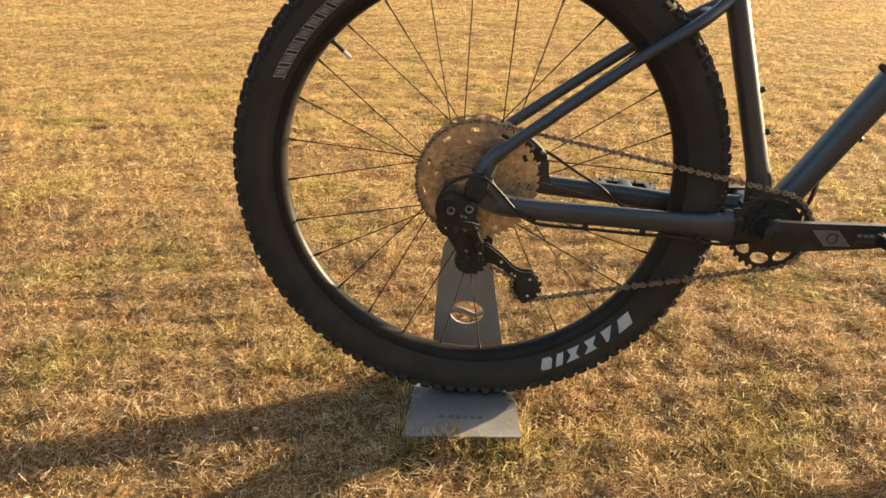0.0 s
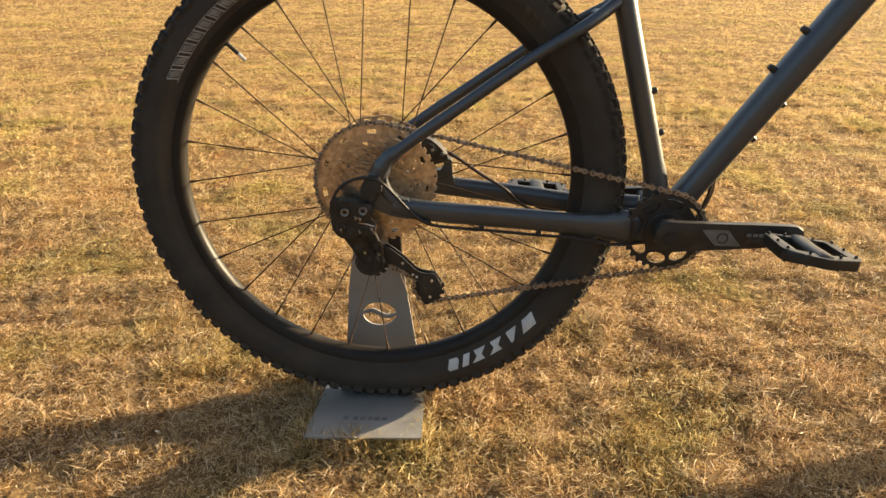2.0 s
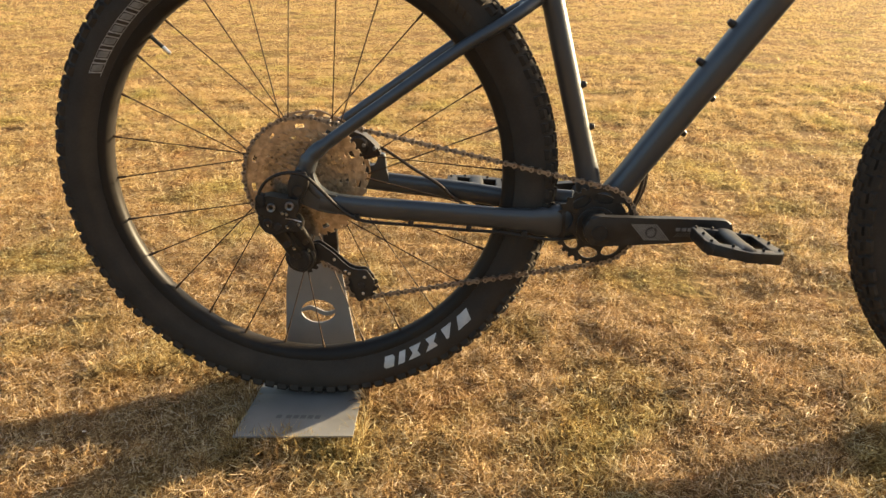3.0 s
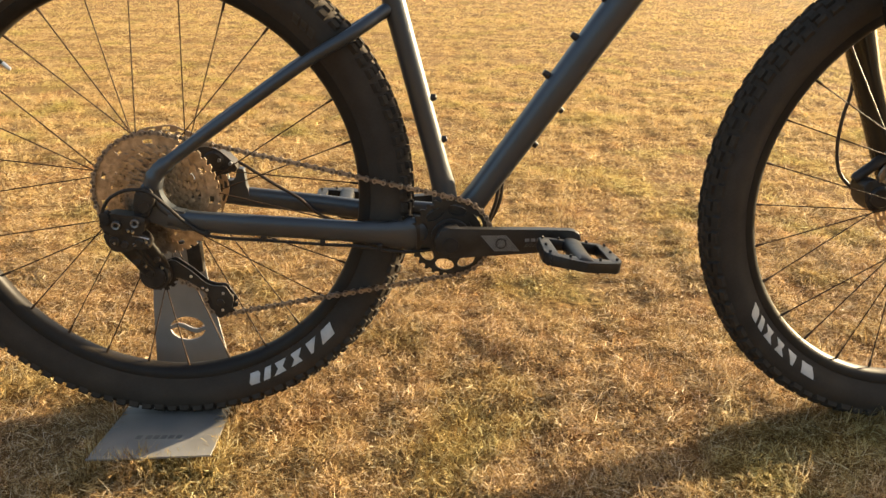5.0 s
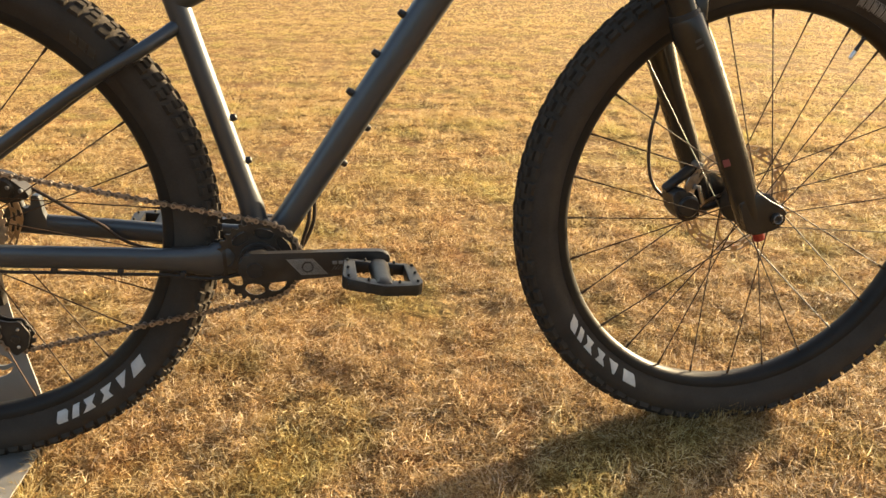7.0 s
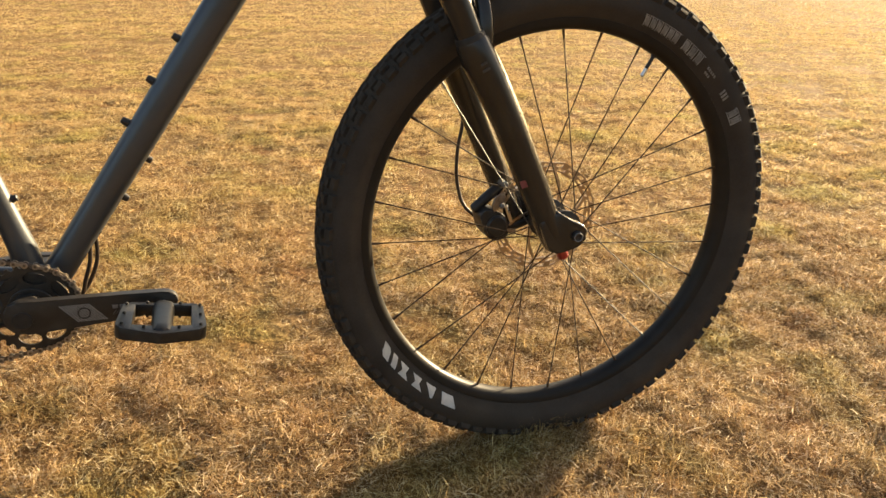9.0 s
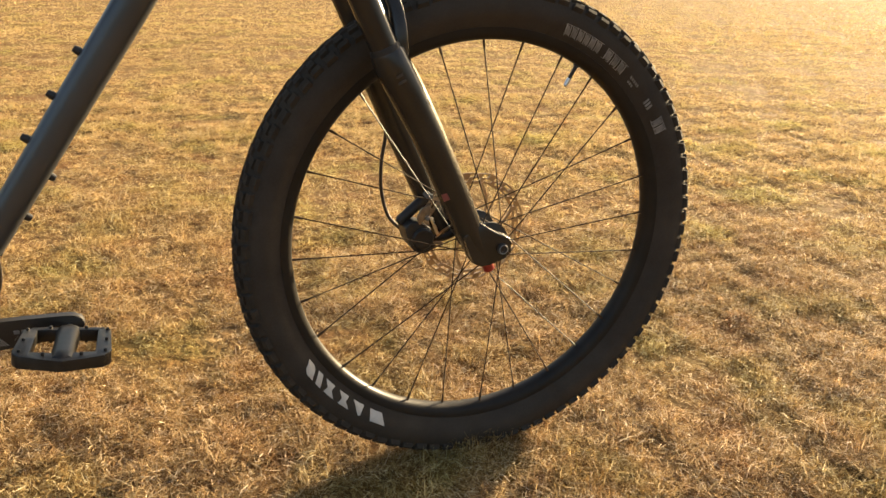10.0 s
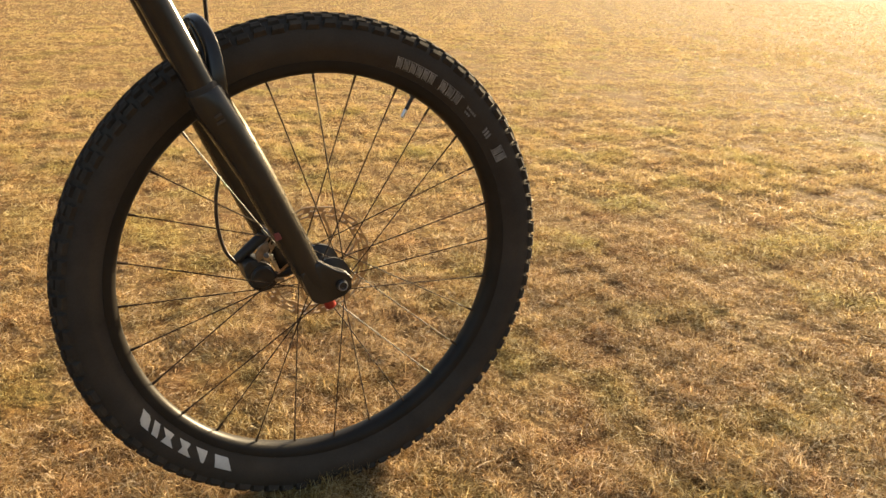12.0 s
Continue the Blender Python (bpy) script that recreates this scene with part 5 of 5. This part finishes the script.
# ---- turf: short dry blades, matted and bent, thinning with distance ----
def turf(name, label, count, region, length, width, seed, steep, keep=None, segments=2, mat=None, rough=0.22, lumpy=0.004):
    """One mesh of many bent blades. region: a function of random numbers that gives x and y."""
    rng = np.random.default_rng(seed)
    x, y = region(rng, count)
    ok = np.ones(len(x), bool)
    if keep is not None:
        ok = keep(x, y, rng)
    x, y = x[ok], y[ok]
    n = len(x)
    # tufts: slow waves of height and direction
    wave = np.zeros(n)
    lie = np.random.default_rng(77)
    for q in range(9):
        w, ph = lie.uniform(0, 2 * np.pi), lie.uniform(0, 2 * np.pi, 2)
        f = 4.0 * 1.45 ** q
        wave += np.sin(f * (x * np.cos(w) + y * np.sin(w)) + ph[0]) * np.sin(f * 0.83 * (y * np.cos(w) - x * np.sin(w)) + ph[1]) * 0.42
    tall = 1.0 + rough * wave
    ln = rng.uniform(length[0], length[1], n) * np.clip(tall, 0.5, 1.6)
    wd = rng.uniform(width[0], width[1], n)
    az = rng.uniform(0, 2 * np.pi, n)
    el = np.radians(np.clip(rng.normal(steep[0], steep[1], n), 3, 86))
    bend = np.radians(rng.normal(28, 26, n))
    z0 = -0.014 + lumpy * wave + mound(x, y) + rng.uniform(-0.002, 0.010, n) * (el < np.radians(25))
    dx, dy = np.cos(az), np.sin(az)
    twist = rng.uniform(-0.9, 0.9, n)
    sx, sy, sz = -dy * np.cos(twist), dx * np.cos(twist), np.sin(twist)
    el2 = np.maximum(el - bend, np.radians(-22))
    m1 = np.stack([x + dx * np.cos(el) * ln * 0.55, y + dy * np.cos(el) * ln * 0.55, z0 + np.sin(el) * ln * 0.55], 1)
    m2 = m1 + np.stack([dx * np.cos(el2), dy * np.cos(el2), np.sin(el2)], 1) * (ln * 0.5)[:, None]
    base = np.stack([x, y, z0], 1)
    s = np.stack([sx, sy, sz], 1)
    h = (wd * 0.5)[:, None]
    m2[:, 2] = np.maximum(m2[:, 2], -0.010 + lumpy * wave + mound(x, y))
    if segments == 2:
        verts = np.stack([base - s * h, base + s * h, m1 + s * h * 0.85, m1 - s * h * 0.85, m2], 1).reshape(-1, 3)
        first = np.arange(n) * 5
        loops = np.stack([first, first + 1, first + 2, first + 3, first + 3, first + 2, first + 4], 1).ravel()
        starts = np.stack([np.arange(n) * 7, np.arange(n) * 7 + 4], 1).ravel()
    else:
        verts = np.stack([base - s * h, base + s * h, m2], 1).reshape(-1, 3)
        loops = np.arange(n * 3)
        starts = np.arange(n) * 3
    me = bpy.data.meshes.new(name)
    me.vertices.add(len(verts))
    me.vertices.foreach_set("co", verts.astype(np.float32).ravel())
    me.loops.add(len(loops))
    me.loops.foreach_set("vertex_index", loops.astype(np.int32))
    me.polygons.add(len(starts))
    me.polygons.foreach_set("loop_start", starts.astype(np.int32))
    me.update(calc_edges=True)
    me.validate()
    me.materials.append(mat or (M_BLADE if segments == 2 else M_BLADE_FAR_HAZE))
    return tagged(new(name, me), label, "grass", kind="stuff")


def rect(x0, x1, y0, y1):
    return lambda rng, k: (rng.uniform(x0, x1, k), rng.uniform(y0, y1, k))


def fan(r0, r1, a0, a1, bias):
    """A fan on the far side of the bicycle, denser towards its near edge."""
    def give(rng, k):
        u = rng.uniform(0, 1, k)
        r = r0 * (r1 / r0) ** (u ** bias) * np.exp(rng.normal(0, 0.07, k))
        a = np.radians(rng.uniform(a0, a1, k) + rng.normal(0, 4, k))
        return 0.45 + r * np.cos(a), -1.1 + r * np.sin(a)
    return give


def clear_of_stand(x, y, rng):
    """No blade grows through the foot plate or the tyres' contact."""
    inside = (x > -0.108) & (x < 0.077) & (y > -0.170) & (y < 0.100)
    return ~inside


def lawn_share(x, y):
    """How much of the closest, finest turf there is at a place: it thins out softly, along a wavering edge."""
    waver = 0.16 * np.sin(5.1 * x + 2.3 * y) * np.sin(4.3 * y - 1.7 * x + 0.8) + 0.10 * np.sin(11.0 * x - 7.0 * y) * np.sin(9.0 * y + 4.0 * x)
    edge = np.minimum(np.minimum((x + 1.4) / 0.45, (2.8 - x) / 0.60), np.minimum((y + 0.75) / 0.30, (1.2 - y) / 0.85))
    return np.clip(edge + waver * np.clip(edge, 0, 1), 0, 1)


def fine_lawn(x, y, rng):
    return clear_of_stand(x, y, rng) & (rng.uniform(0, 1, len(x)) < lawn_share(x, y))


def outside_lawn(x, y, rng):
    """Only where the closest turf ends."""
    return rng.uniform(0, 1, len(x)) > lawn_share(x, y)


turf("grass_lawn", "short dry straw-coloured grass, matted", 268000, rect(-1.4, 2.8, -0.75, 1.2), (0.012, 0.030), (0.0008, 0.0017), 3, (26, 22), fine_lawn, 2, None, 0.30, 0.005)
turf("grass_lawn", "short dry straw-coloured grass, matted", 732000, rect(-1.4, 2.8, -0.75, 1.2), (0.010, 0.026), (0.0010, 0.0020), 13, (24, 20), fine_lawn, 1, M_BLADE, 0.30, 0.005)
turf("grass_lawn", "short dry straw-coloured grass, matted", 560000, fan(0.7, 4.6, 22, 132, 0.62), (0.014, 0.034), (0.0014, 0.0028), 4, (28, 20), outside_lawn, 1, M_BLADE_MID_HAZE, 0.30, 0.007)
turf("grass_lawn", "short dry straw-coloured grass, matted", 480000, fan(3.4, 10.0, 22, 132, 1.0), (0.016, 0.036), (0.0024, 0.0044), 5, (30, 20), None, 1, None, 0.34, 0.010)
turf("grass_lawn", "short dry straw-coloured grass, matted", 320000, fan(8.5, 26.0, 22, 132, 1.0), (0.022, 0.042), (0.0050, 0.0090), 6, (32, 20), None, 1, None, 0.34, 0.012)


def round_the_foot(rng, k):
    """A band along the front edge and a little along the sides of the stand's foot plate."""
    side = rng.uniform(0, 1, k)
    u = rng.uniform(0, 1, k)
    off = rng.normal(0, 0.006, k)
    x = np.where(side < 0.7, -0.112 + 0.192 * u, np.where(side < 0.85, -0.115, 0.083) + off * 0.8)
    y = np.where(side < 0.7, -0.171 + 0.008 * u + off * 0.8, -0.176 + 0.17 * u)
    return x, y


turf("grass_lawn", "short dry straw-coloured grass, matted", 90000, fan(0.15, 24.0, 126, 389, 0.62), (0.016, 0.038), (0.0024, 0.0050), 8, (32, 22), outside_lawn, 1, M_BLADE_MID_HAZE)
turf("grass_lawn", "short dry straw-coloured grass, matted", 2300, round_the_foot, (0.022, 0.042), (0.0009, 0.0018), 7, (54, 16))


def round_the_contact(rng, k):
    """Taller blades pressed up against the front tyre where it meets the turf."""
    x = 1.194 + rng.normal(0, 0.055, k)
    y = -0.027 + rng.choice([-1.0, 1.0], k) * (0.022 + np.abs(rng.normal(0, 0.016, k)))
    return x, y


turf("grass_lawn", "short dry straw-coloured grass, matted", 1500, round_the_contact, (0.022, 0.042), (0.0008, 0.0017), 17, (50, 20))
